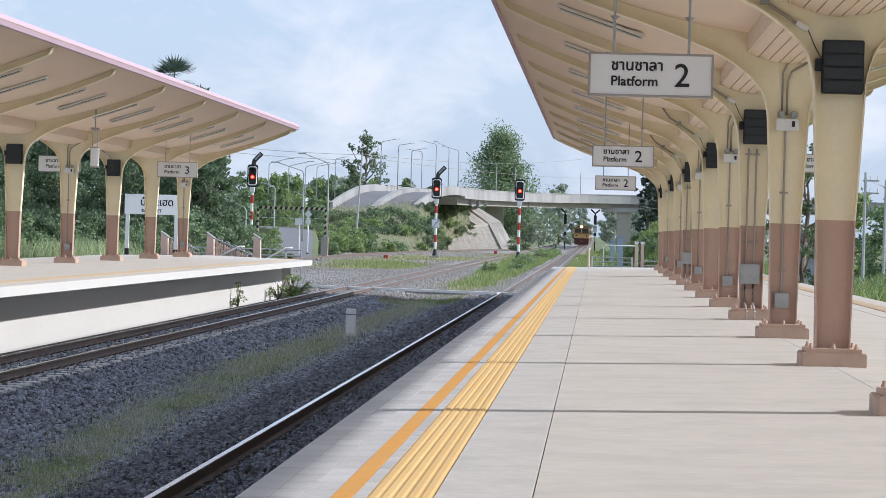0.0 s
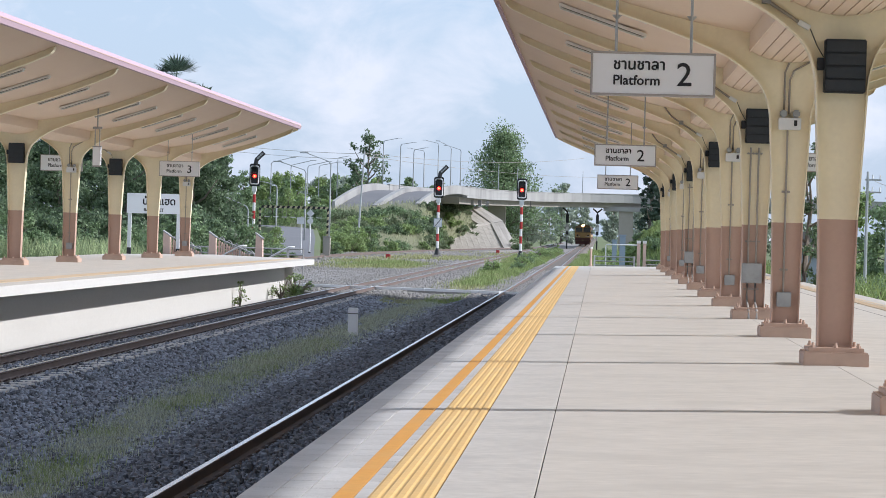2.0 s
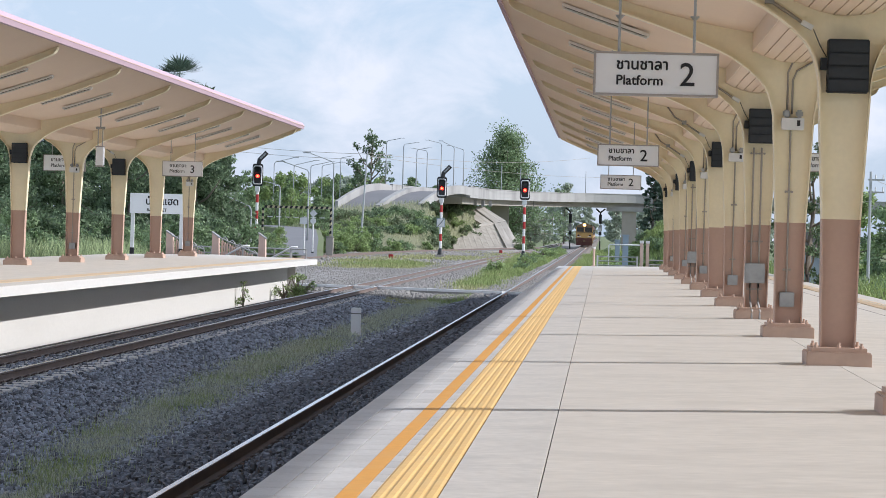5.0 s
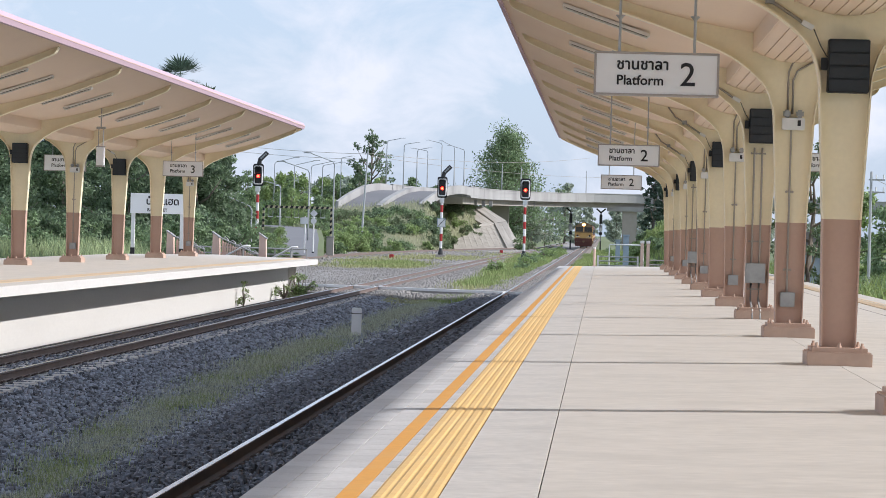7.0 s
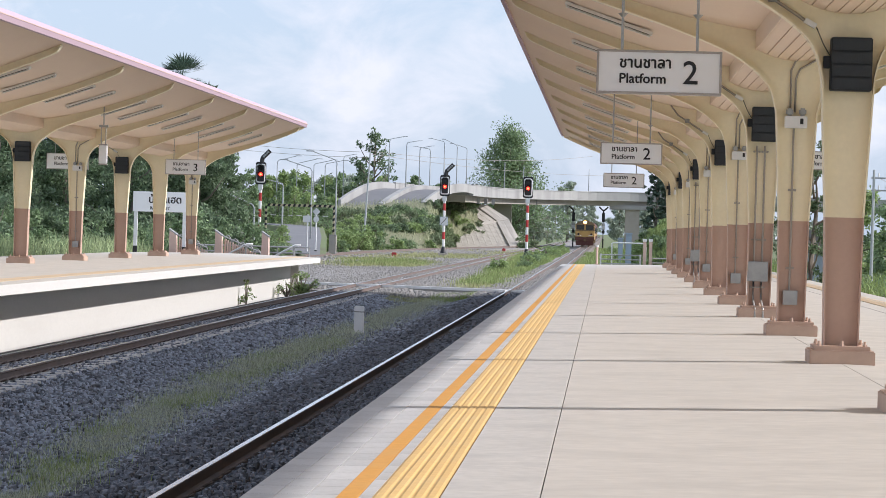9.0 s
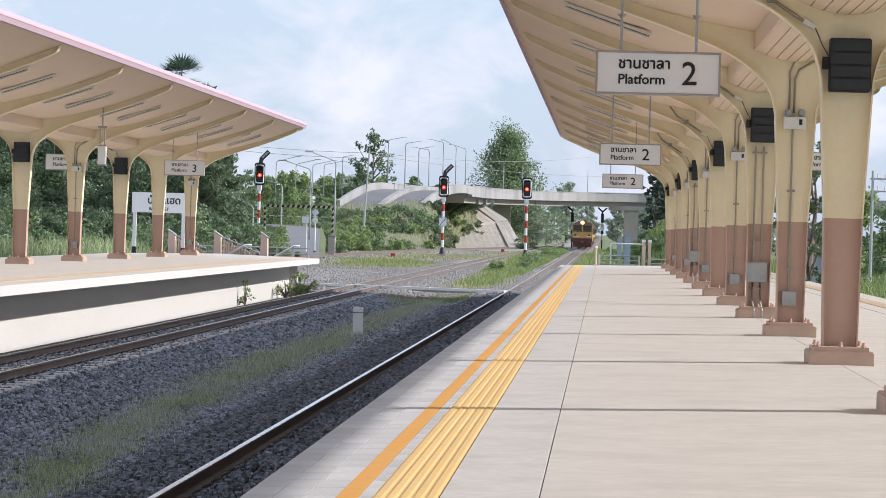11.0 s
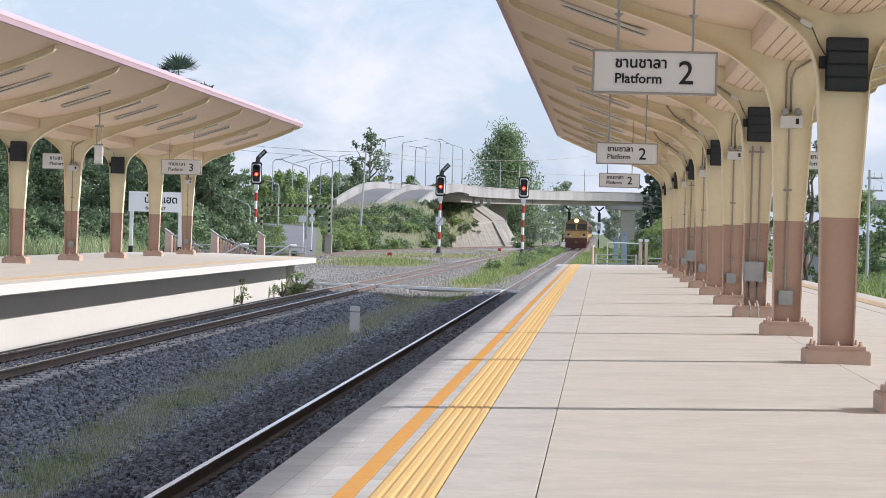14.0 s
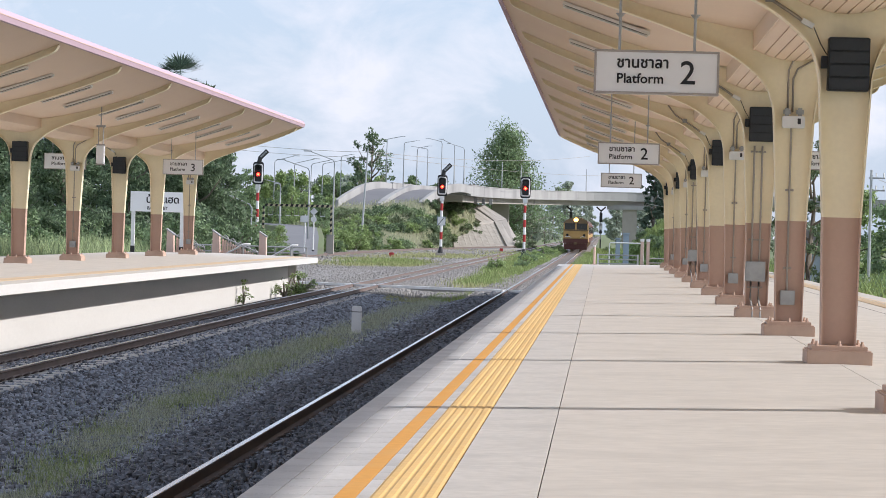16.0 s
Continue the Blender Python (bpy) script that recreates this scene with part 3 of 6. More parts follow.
tube = make_tube()
TILT = 18.5
first = True
for cx in (COL_X, L_COL):
    for k in range(-3, COL_N):
        for s, q in ((-1, -.5), (1, -.5), (-1, .13), (1, .13)):
            y = COL_Y0 + COL_STEP * (k + q)
            if y > ROOF_END - 3:
                continue
            m = pose(cx + s * 2.35, y, roof_z(2.35) - .006, 0, -s * TILT, 0)
            if first:
                tube.matrix_world = m
                first = False
            else:
                copy_thing(tube, m)

spk = make_speaker()
spk.matrix_world = pose(col_x(COLS[4]) + .02, COLS[4] - .02, 2.70)
for k in (6, 8, 10, 12, 14):
    copy_thing(spk, pose(col_x(COLS[k]) + .02, COLS[k] - .02, 2.70))
for k in (10, 12):
    copy_thing(spk, pose(L_COL, COLS[k] - .42, 2.70))


# ---- hanging signs ----
def make_sign(n, w=.98, h=.345, x=0, cx=COL_X, z=2.35):
    s = empty("platform_sign", label="white hanging platform sign number %s with grey frame" % n, category="sign", group="hanging platform signs")
    part("panel", boxed(-w / 2 + .012, w / 2 - .012, -.05, .05, .012, h - .012), M["signface"], s, "white sign face")
    f = .018
    for nm, b in (("frame_rail", (-w / 2, w / 2, 0, f)), ("frame_rail", (-w / 2, w / 2, h - f, h)), ("frame_stile", (-w / 2, -w / 2 + f, f, h - f)), ("frame_stile", (w / 2 - f, w / 2, f, h - f))):
        part(nm, boxed(b[0], b[1], -.062, .062, b[2], b[3], .003), M["signframe"], s, "grey frame")
    for q in (-.3 * w, .3 * w):
        top = roof_z(x + q - cx) - z
        part("hanger", rod(bmesh.new(), (q, 0, h), (q, 0, top + .01), .011), M["galv"], s, "thin steel hanger")
        part("hanger_flange", rod(bmesh.new(), (q, 0, h + .26), (q, 0, h + .29), .014, .04), M["galv"], s)
    k = w / .98
    writing("thai_lettering", "ชานชาลา", .118 * k, -.315 * k, -.0525, h * .60, M["ink"], s, .0028)
    writing("latin_lettering", "Platform", .108 * k, -.315 * k, -.0525, h * .25, M["ink"], s, .0022)
    writing("numeral", n, .26 * k, .18 * k, -.0525, h * .25, M["ink"], s, .0018)
    return s


for x, y in ((.39, 21.4), (.385, 43.2), (.42, 65.1)):
    make_sign("2", x=x).matrix_world = pose(x, y, 2.35)
make_sign("1", x=3.95, z=2.52).matrix_world = pose(3.95, 50.3, 2.52)
make_sign("3", 1.29, .49, -13.42, L_COL, 2.74).matrix_world = pose(-13.42, 86, 2.74)
make_sign("4", 1.29, .49, -16.43, L_COL, 2.74).matrix_world = pose(-16.43, 82, 2.74)


def make_display():
    s = empty("hanging_display", label="slim white hanging display box under the canopy", category="display")
    part("case", boxed(-.11, .11, -.05, .05, 0, .5, .02), M["signface"], s)
    part("case_rim", boxed(-.12, .12, -.06, .06, .49, .52, .008), M["signframe"], s)
    part("case_rim", boxed(-.12, .12, -.06, .06, -.02, .01, .008), M["signframe"], s)
    for x in (-.06, .06):
        part("hanger", rod(bmesh.new(), (x, 0, .5), (x, 0, .98), .014), M["galv"], s)
    part("cross_bar", boxed(-.12, .12, -.03, .03, .96, 1.02, .004), M["galv"], s)
    part("drop_rod", rod(bmesh.new(), (0, 0, 1.0), (0, 0, roof_z(2.1) - 2.68 + .01), .018), M["galv"], s)
    return s


make_display().matrix_world = pose(-13.1, 70, 2.68)


# ---- fittings on the columns ----
def make_emergency_light():
    e = empty("emergency_light", label="white emergency light box with two lamps on a column", category="emergency light", group="emergency lights")
    part("box", boxed(-.14, .14, -.13, -.03, 0, .15, .01), M["white"], e)
    part("label_plate", boxed(.05, .09, -.134, -.129, .05, .12), M["ink"], e)
    for x in (-.08, .08):
        part("lamp_head", boxed(x - .045, x + .045, -.12, -.04, .155, .25, .02), M["greybox"], e)
    b = bmesh.new()
    for i, x in enumerate((-.07, -.01)):
        pipe(b, [(x, -.03, .2), (x, -.03, .72 - i * .1), (x + .05, -.03, .84 - i * .1), (x + .32, -.03, 1.0 - i * .1)], .014, 6)
    part("conduit", b, M["conduit"], e, "painted conduit bending up to the arm", True)
    part("drop_conduit", rod(bmesh.new(), (-.02, -.03, -2.02), (-.02, -.03, 0), .013), M["conduit"], e)
    for z in (-.78, -1.75):
        c = boxed(-.045, .005, -.05, -.01, z, z + .022, .004)
        for x in (-.058, .018):
            rod(c, (x, -.035, z + .011), (x, -.008, z + .011), .016)
        part("clamp", c, M["conduit"], e)
    part("socket_box", boxed(-.1, .08, -.1, -.008, -2.2, -2.02, .006), M["greybox"], e, "grey socket box")
    return e


def make_junction_box():
    j = empty("junction_box", label="grey metal junction box with two conduits on a column", category="junction box", group="junction boxes")
    part("case", boxed(-.15, .15, -.13, -.01, 0, .3, .006), M["greybox"], j)
    part("cover", boxed(-.135, .135, -.136, -.131, .015, .285), M["greybox"], j)
    for x in (-.06, .06):
        part("conduit", rod(bmesh.new(), (x, -.04, .3), (x, -.04, 2.05), .015), M["conduit"], j)
        part("lower_conduit", pipe(bmesh.new(), [(x, -.04, 0), (x, -.04, -.25), (x + .02, -.3, -.42), (x + .02, -.33, -.6)], .016, 6), M["galv"], j, "", True)
    for z in (-.1, .62, 1.95):
        c = boxed(-.09, .09, -.06, -.03, z, z + .016, .004)
        for x in (-.1, -.025, .025, .1):
            rod(c, (x, -.05, z + .011), (x, -.012, z + .011), .016)
        part("clamp", c, M["conduit"], j)
    return j


def make_speaker_feed():
    f = empty("speaker_conduit", label="conduit with small white junction plate running to a loudspeaker", category="conduit", group="loudspeaker conduits")
    pipe_b = pipe(bmesh.new(), [(-.95, -.03, .75), (-.8, -.03, .55), (-.6, -.03, .43), (-.35, -.03, .27), (-.28, -.03, .22)], .018, 6)
    part("pipe", pipe_b, M["conduit"], f, "", True)
    part("saddle", boxed(-.65, -.56, -.06, -.01, .4, .48), M["greybox"], f)
    part("plate", strip(bmesh.new(), [(-.3, .205), (-.19, .145), (-.165, .19), (-.275, .25)], -.06, -.01), M["white"], f, "small white plate")
    part("cable", pipe(bmesh.new(), [(-.17, -.03, .16), (-.1, -.03, 0), (-.04, -.03, -.1), (.02, -.03, -.14)], .005, 5), M["ink"], f, "", True)
    return f


el, jb, sf = make_emergency_light(), make_junction_box(), make_speaker_feed()
el.matrix_world = pose(col_x(COLS[5]) - .01, COLS[5], 2.62)
for k in (7, 9, 11, 13):
    copy_thing(el, pose(col_x(COLS[k]) - .01, COLS[k], 2.62))
copy_thing(el, pose(L_COL + .02, COLS[11] - .4, 2.62))
copy_thing(el, pose(L_COL + .02, COLS[14] - .4, 2.62))
jb.matrix_world = pose(col_x(COLS[6]) - .03, COLS[6], .585)
copy_thing(jb, pose(col_x(COLS[10]) - .03, COLS[10], .585))
sf.matrix_world = pose(col_x(COLS[4]) - .15, COLS[4], 3.16)
for k in (6, 8, 10):
    copy_thing(sf, pose(col_x(COLS[k]) - .15, COLS[k], 3.16))
copy_thing(sf, pose(L_COL, COLS[12] - .4, 3.2))


# ---- between the platforms ----
def make_marker():
    m = empty("track_marker", -6.12, 68.1, GROUND_Z + .05, label="short white concrete marker post with a grey band", category="marker post")
    part("post", boxed(-.12, .12, -.1, .1, 0, .74, .02), M["white"], m)
    part("band", boxed(-.124, .124, -.104, .104, .585, .605), M["joint"], m, "dark band")


make_marker()



def build_dirt():
    """A low flat apron of trodden dirt beside the left track."""
    bm = bmesh.new()
    rim = [(-14.4 + 3.0 * math.cos(a) * (1 + .18 * math.sin(3 * a + 1)) - .06 * 17 * math.sin(a), 150 + 17 * math.sin(a) * (1 + .1 * math.cos(4 * a)), GROUND_Z + .18) for a in [2 * math.pi * k / 40 for k in range(40)]]
    f = bm.faces.new([bm.verts.new(q) for q in rim])
    e = bmesh.ops.extrude_face_region(bm, geom=[f])
    bmesh.ops.translate(bm, verts=[v for v in e["geom"] if isinstance(v, bmesh.types.BMVert)], vec=(0, 0, -.3))
    bmesh.ops.recalc_face_normals(bm, faces=bm.faces)
    tagged(part("dirt_apron", bm, M["dirt"]), "flat patch of pale trodden dirt beside the track", "ground", kind="structure")


build_dirt()


def stones(name, y0, y1, x0, x1, count, size, material, zf, label):
    base = np.array([(x, y, z) for x in (-1, 1) for y in (-1, 1) for z in (-1, 1)], float)
    quads = np.array([(0, 1, 3, 2), (4, 6, 7, 5), (0, 4, 5, 1), (2, 3, 7, 6), (1, 5, 7, 3)])
    c = np.column_stack([rng.uniform(x0, x1, count), rng.uniform(y0, y1, count)])
    # keep rail heads and clips clear
    keep = np.ones(count, bool)
    for tr in (NEAR_TRACK, LEFT_TRACK):
        for s in (-.535, .535):
            keep &= np.abs(c[:, 0] - tr - s) > .13
    keep &= (np.abs((c[:, 1] - 8 + .3) % .6 - .3) > .125) | (np.abs(c[:, 0] - LEFT_TRACK) > 1.1) | (c[:, 1] > 106)
    c = c[keep]
    n = len(c)
    sz = rng.uniform(.6, 1.3, (n, 1, 1)) * size
    v = base[None] * rng.uniform(.5, 1.0, (n, 8, 3)) * rng.uniform(.4, 1.3, (n, 1, 3)) * sz * .6
    a = rng.uniform(0, 6.283, n)
    t = rng.uniform(-.8, .8, n)
    ca, sa, ct, st = np.cos(a)[:, None], np.sin(a)[:, None], np.cos(t)[:, None], np.sin(t)[:, None]
    x, y, z = v[..., 0], v[..., 1] * ct - v[..., 2] * st, v[..., 1] * st + v[..., 2] * ct
    v = np.stack([x * ca - y * sa, x * sa + y * ca, z], -1)
    v[..., 0] += c[:, :1]
    v[..., 1] += c[:, 1:]
    v[..., 2] += (zf(c[:, 0], c[:, 1]) + rng.uniform(-.012, .036, n))[:, None]
    f = (quads[None] + 8 * np.arange(n)[:, None, None]).reshape(-1, 4)
    return tagged(np_mesh(name, v.reshape(-1, 3), f, material), label, "ballast", kind="stuff")


BED = [(-13.0, GROUND_Z + .02), (-12.4, RAIL_Z - .43), (-10.95, RAIL_Z - .4), (-10.6, RAIL_Z - .17), (-9.0, RAIL_Z - .172), (-8.6, RAIL_Z - .195), (-8.2, RAIL_Z - .25), (-7.4, RAIL_Z - .38), (-5.6, RAIL_Z - .4), (-4.6, RAIL_Z - .185), (-4.2, RAIL_Z - .15), (-1.9, RAIL_Z - .15), (-1.0, GROUND_Z)]
BX, BZ = np.array([b[0] for b in BED]), np.array([b[1] for b in BED])


def bed_z(x, y):
    return np.interp(x, BX, BZ)


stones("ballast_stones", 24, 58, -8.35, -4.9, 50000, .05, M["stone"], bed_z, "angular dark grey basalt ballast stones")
stones("ballast_stones", 24, 58, -5.3, -1.8, 47000, .05, M["darkstone"], bed_z, "darker basalt ballast stones along the near rails")
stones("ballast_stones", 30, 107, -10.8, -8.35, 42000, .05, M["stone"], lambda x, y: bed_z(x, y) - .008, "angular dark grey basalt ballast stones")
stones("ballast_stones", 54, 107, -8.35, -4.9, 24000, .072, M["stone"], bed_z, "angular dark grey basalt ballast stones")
stones("ballast_stones", 54, 107, -5.3, -1.8, 23000, .072, M["darkstone"], bed_z, "darker basalt ballast stones along the near rails")
# stones past the shadow edge carry the sunlight in their paler colour
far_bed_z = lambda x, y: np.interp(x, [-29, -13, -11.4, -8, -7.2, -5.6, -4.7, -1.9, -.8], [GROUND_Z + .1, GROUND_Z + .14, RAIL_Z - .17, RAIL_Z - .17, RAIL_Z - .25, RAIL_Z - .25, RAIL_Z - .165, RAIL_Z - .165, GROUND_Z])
stones("pale_ballast_stones", 101, 128, -10.8, -1.8, 12000, .08, M["sunlit_stone"], far_bed_z, "ballast stones at the platform end, painted pale as if sunlit")
stones("pale_ballast_stones", 106, 200, -24.0, -1.8, 48000, .088, M["sunlit_stone"], far_bed_z, "ballast stones beyond the platforms, painted pale as if sunlit")
stones("pale_ballast_stones", 200, 345, -29.0, -8.0, 12000, .19, M["sunlit_stone"], lambda x, y: np.where(np.abs(x - np.interp(y, [130, 200, 290, 365], [-27, -23.2, -21, -16.2])) < 2.5, RAIL_Z - .2, GROUND_Z + .14), "ballast stones round the siding, painted pale as if sunlit")


def blades(name, pts, height, width, material, label, lean=.5, parent=None):
    """Grass: each blade a bent strip of two quads at a point (x, y, z)."""
    pts = np.asarray(pts, float)
    n = len(pts)
    a = rng.uniform(0, 6.283, n)
    h = height * rng.uniform(.45, 1.2, n)
    ln = lean * rng.uniform(.1, 1, n) * h
    d = np.column_stack([np.cos(a), np.sin(a), np.zeros(n)])
    b = rng.uniform(0, 6.283, n)
    w = np.column_stack([np.cos(b), np.sin(b), np.zeros(n)]) * width * .5
    up = np.array([0, 0, 1.0])
    mid = pts + d * (ln * .35)[:, None] + up * (h * .6)[:, None]
    tip = pts + d * ln[:, None] + up * h[:, None]
    v = np.stack([pts - w, pts + w, mid + w * .8, mid - w * .8, tip + w * .15, tip - w * .15], 1)
    f = (np.array([(0, 1, 2, 3), (3, 2, 4, 5)])[None] + 6 * np.arange(n)[:, None, None]).reshape(-1, 4)
    return tagged(np_mesh(name, v.reshape(-1, 3), f, material, parent), label, "grass", kind="stuff")


def patchy(x0, x1, y0, y1, n, scale, thresh, zf, spread=None):
    out = []
    while len(out) < n:
        x, y = rng.uniform(x0, x1), rng.uniform(y0, y1)
        if spread is not None:
            x = spread(y) + rng.normal(0, (x1 - x0) / 4)
        if noise.noise(Vector((x * scale * 1.6, y * scale, 3.1))) + rng.uniform(-.25, .25) > thresh:
            out.append((x, y, float(zf(x, y)) - .01))
    return out


strip_x = lambda y: float(np.interp(y, [24, 28, 37, 48, 60, 106], [-5.4, -5.65, -6.2, -6.4, -6.4, -6.3]))
blades("grass_strip", patchy(-6.8, -5.6, 24, 64, 36000, .8, -.3, bed_z, strip_x), .12, .0065, M["palegrass"], "dry green grass growing through the ballast")
blades("grass_strip", patchy(-6.9, -5.5, 24, 64, 5000, .6, .08, bed_z, strip_x), .15, .008, M["grass"], "tufts of green grass growing through the ballast")
blades("grass_strip", patchy(-7.0, -5.6, 50, 104, 18000, .7, -.28, bed_z, strip_x), .15, .013, M["palegrass"], "dry green grass growing through the ballast")
blades("grass_strip", patchy(-7.9, -6.3, 97, 104, 1800, .5, -.05, bed_z), .16, .016, M["straw"], "straw-coloured grass at the end of the ballast strip")
blades("grass_strip", patchy(-6.4, -5.0, 99, 107, 1500, .6, .05, bed_z), .24, .018, M["grass"], "green grass at the end of the ballast strip")
strip_far = lambda y: float(np.interp(y, [112, 125, 175, 300], [-5.4, -5.6, -6.0, -8.2]))
blades("track_grass", patchy(-6.9, -4.9, 116, 300, 13000, .09, -.02, lambda x, y: RAIL_Z - .25, strip_far), .36, .03, M["grass"], "bright green grass between the tracks")
blades("track_grass", patchy(-7.4, -4.7, 112, 290, 9000, .12, .0, lambda x, y: RAIL_Z - .26, strip_far), .26, .026, M["straw"], "straw-coloured grass between the tracks")
blades("track_grass", patchy(-20, -11.8, 176, 216, 7000, .13, .02, lambda x, y: GROUND_Z + .12, lambda y: float(np.interp(y, [176, 216], [-13.6, -17.6]))), .3, .03, M["straw"], "straw-coloured grass beside the far track")
blades("track_grass", patchy(-19, -12.5, 182, 214, 4500, .15, .08, lambda x, y: GROUND_Z + .12, lambda y: float(np.interp(y, [182, 214], [-13.8, -17.6]))), .34, .035, M["grass"], "bright green grass beside the far track")
blades("track_grass", patchy(-24, -9, 225, 340, 9000, .06, .1, lambda x, y: GROUND_Z + .14), .3, .05, M["straw"], "dry grass over the pale ballast")
blades("track_grass", patchy(-5.4, -4.5, 150, 330, 6000, .1, -.1, lambda x, y: RAIL_Z - .2), .34, .035, M["grass"], "green grass along the climbing track")
blades("track_grass", patchy(-2.2, -1.2, 135, 330, 6000, .1, -.1, lambda x, y: RAIL_Z - .25), .34, .035, M["grass"], "green grass along the climbing track")
blades("verge_grass", patchy(-1.4, 9, 114, 420, 24000, .05, -.1, lambda x, y: GROUND_Z + .02), .55, .06, M["grass"], "green grass verge beside the track")
blades("verge_grass", patchy(-40, -19.6, 60, 140, 26000, .1, -.25, lambda x, y: GROUND_Z + .5), 1.35, .045, M["drygrass"], "tall rough grass behind the opposite platform")
blades("verge_grass", patchy(7, 26, 50, 190, 18000, .08, -.3, lambda x, y: GROUND_Z + .1), 1.3, .07, M["grass"], "tall rough grass beyond the platform")
blades("verge_grass", patchy(-60, -24, 345, 372, 9000, .05, -.3, lambda x, y: GROUND_Z), .8, .1, M["grass"], "rough grass at the foot of the embankment")


# ---- plants ----
def leaf_cloud(blobs, n, size, squash=.75):
    """Leaf quads spread over ellipsoid clumps; blobs: (x, y, z, r)."""
    b = np.asarray(blobs, float)
    w = b[:, 3] ** 2
    i = rng.choice(len(b), n, p=w / w.sum())
    d = rng.normal(size=(n, 3))
    d /= np.linalg.norm(d, axis=1)[:, None]
    r = b[i, 3] * rng.uniform(.05, 1.0, n) ** .45 * rng.uniform(.8, 1.35, n)
    c = b[i, :3] + d * r[:, None] * np.array([1, 1, squash])
    u = rng.normal(size=(n, 3))
    u /= np.linalg.norm(u, axis=1)[:, None]
    k = rng.normal(size=(n, 3))
    w2 = np.cross(u, k)
    w2 /= np.linalg.norm(w2, axis=1)[:, None]
    s = size * rng.uniform(.6, 1.3, n)[:, None]
    v = np.stack([c - u * s, c + w2 * s * .45, c + u * s, c - w2 * s * .45], 1)
    return v.reshape(-1, 3), np.arange(4 * n).reshape(-1, 4)


def make_tree(x, y, h, crown, leafmat, n=4500, size=.28, z0=GROUND_Z, stem=.3, label="leafy green tree", seed=1, limbs=9, sparse=1.0, shape="round", name="tree"):
    r = random.Random(seed)
    t = empty(name, x, y, z0, label=label, category="tree")
    tr = max(.08, h * .02)
    bm = pipe(bmesh.new(), [(0, 0, 0), (r.uniform(-.1, .1) * h * .1, 0, h * .35), (r.uniform(-.2, .2) * h * .1, 0, h * .7), (0, 0, h * .93)], [tr, tr * .8, tr * .5, tr * .15], 7)
    blobs = []
    for i in range(limbs):
        f = stem + (1 - stem) * (i + .5) / limbs
        a = i * 2.4 + r.uniform(-.4, .4)
        if shape == "cone":
            reach = crown * .5 * min(1.0, (1.1 - f) / (1 - stem) * 1.25) * r.uniform(.45, 1.05)
        elif shape == "tall":
            reach = crown * .5 * math.sin(math.pi * min(.95, .25 + .7 * (f - stem) / (1 - stem))) * r.uniform(.7, 1.1)
        else:
            q = (f - stem) / (1 - stem)
            reach = crown * .5 * math.sqrt(max(.08, 1 - (2 * q - .75) ** 2 * .8)) * r.uniform(.6, 1.0)
        e = Vector((math.cos(a) * reach, math.sin(a) * reach, h * f))
        s = Vector((0, 0, h * max(.15, f - .16)))
        pipe(bm, [s, s.lerp(e, .5) + Vector((0, 0, -.03 * h)), e], [tr * .4, tr * .28, tr * .1], 5)
        for k in range(7):
            g = r.uniform(.15, 1.12)
            o = .05 * crown + .22 * reach
            blobs.append((e.x * g + r.uniform(-o, o), e.y * g + r.uniform(-o, o), e.z + r.uniform(-.09, .07) * h, crown * r.uniform(.05, .12) * (sparse if g < .6 else 1)))
    blobs.append((0, 0, h * .96, .09 * crown))
    part("trunk", bm, M["bark"], t, "", True)
    v, f = leaf_cloud(blobs, int(n * 1.2), size * .85)
    np_mesh("crown", v, f, leafmat, t)
    return t


def make_bush(x, y, w, h, leafmat, n=1400, size=.2, z0=GROUND_Z, label="dense low green shrub", seed=1, name="bush"):
    r = random.Random(seed)
    t = empty(name, x, y, z0, label=label, category="shrub")
    bm = bmesh.new()
    blobs = []
    for i in range(14):
        a, q = r.uniform(0, 6.28), r.uniform(.05, .55)
        e = Vector((math.cos(a) * q * w * .8, math.sin(a) * q * w * .8, h * r.uniform(.25, .85)))
        pipe(bm, [(0, 0, 0), e * .5 + Vector((0, 0, .05 * h)), e], [k * min(1, w) ** 2 for k in (.04, .03, .01)], 4)
        blobs.append((e.x, e.y, e.z, w * r.uniform(.08, .17)))
    for i in range(5):
        blobs.append((r.uniform(-.45, .45) * w, r.uniform(-.3, .3) * w, h * r.uniform(.1, .35), w * .2))
    part("stem", bm, M["bark"], t)
    v, f = leaf_cloud(blobs, int(n * 1.35), size * .8, .8)
    np_mesh("foliage", v, f, leafmat, t)
    return t


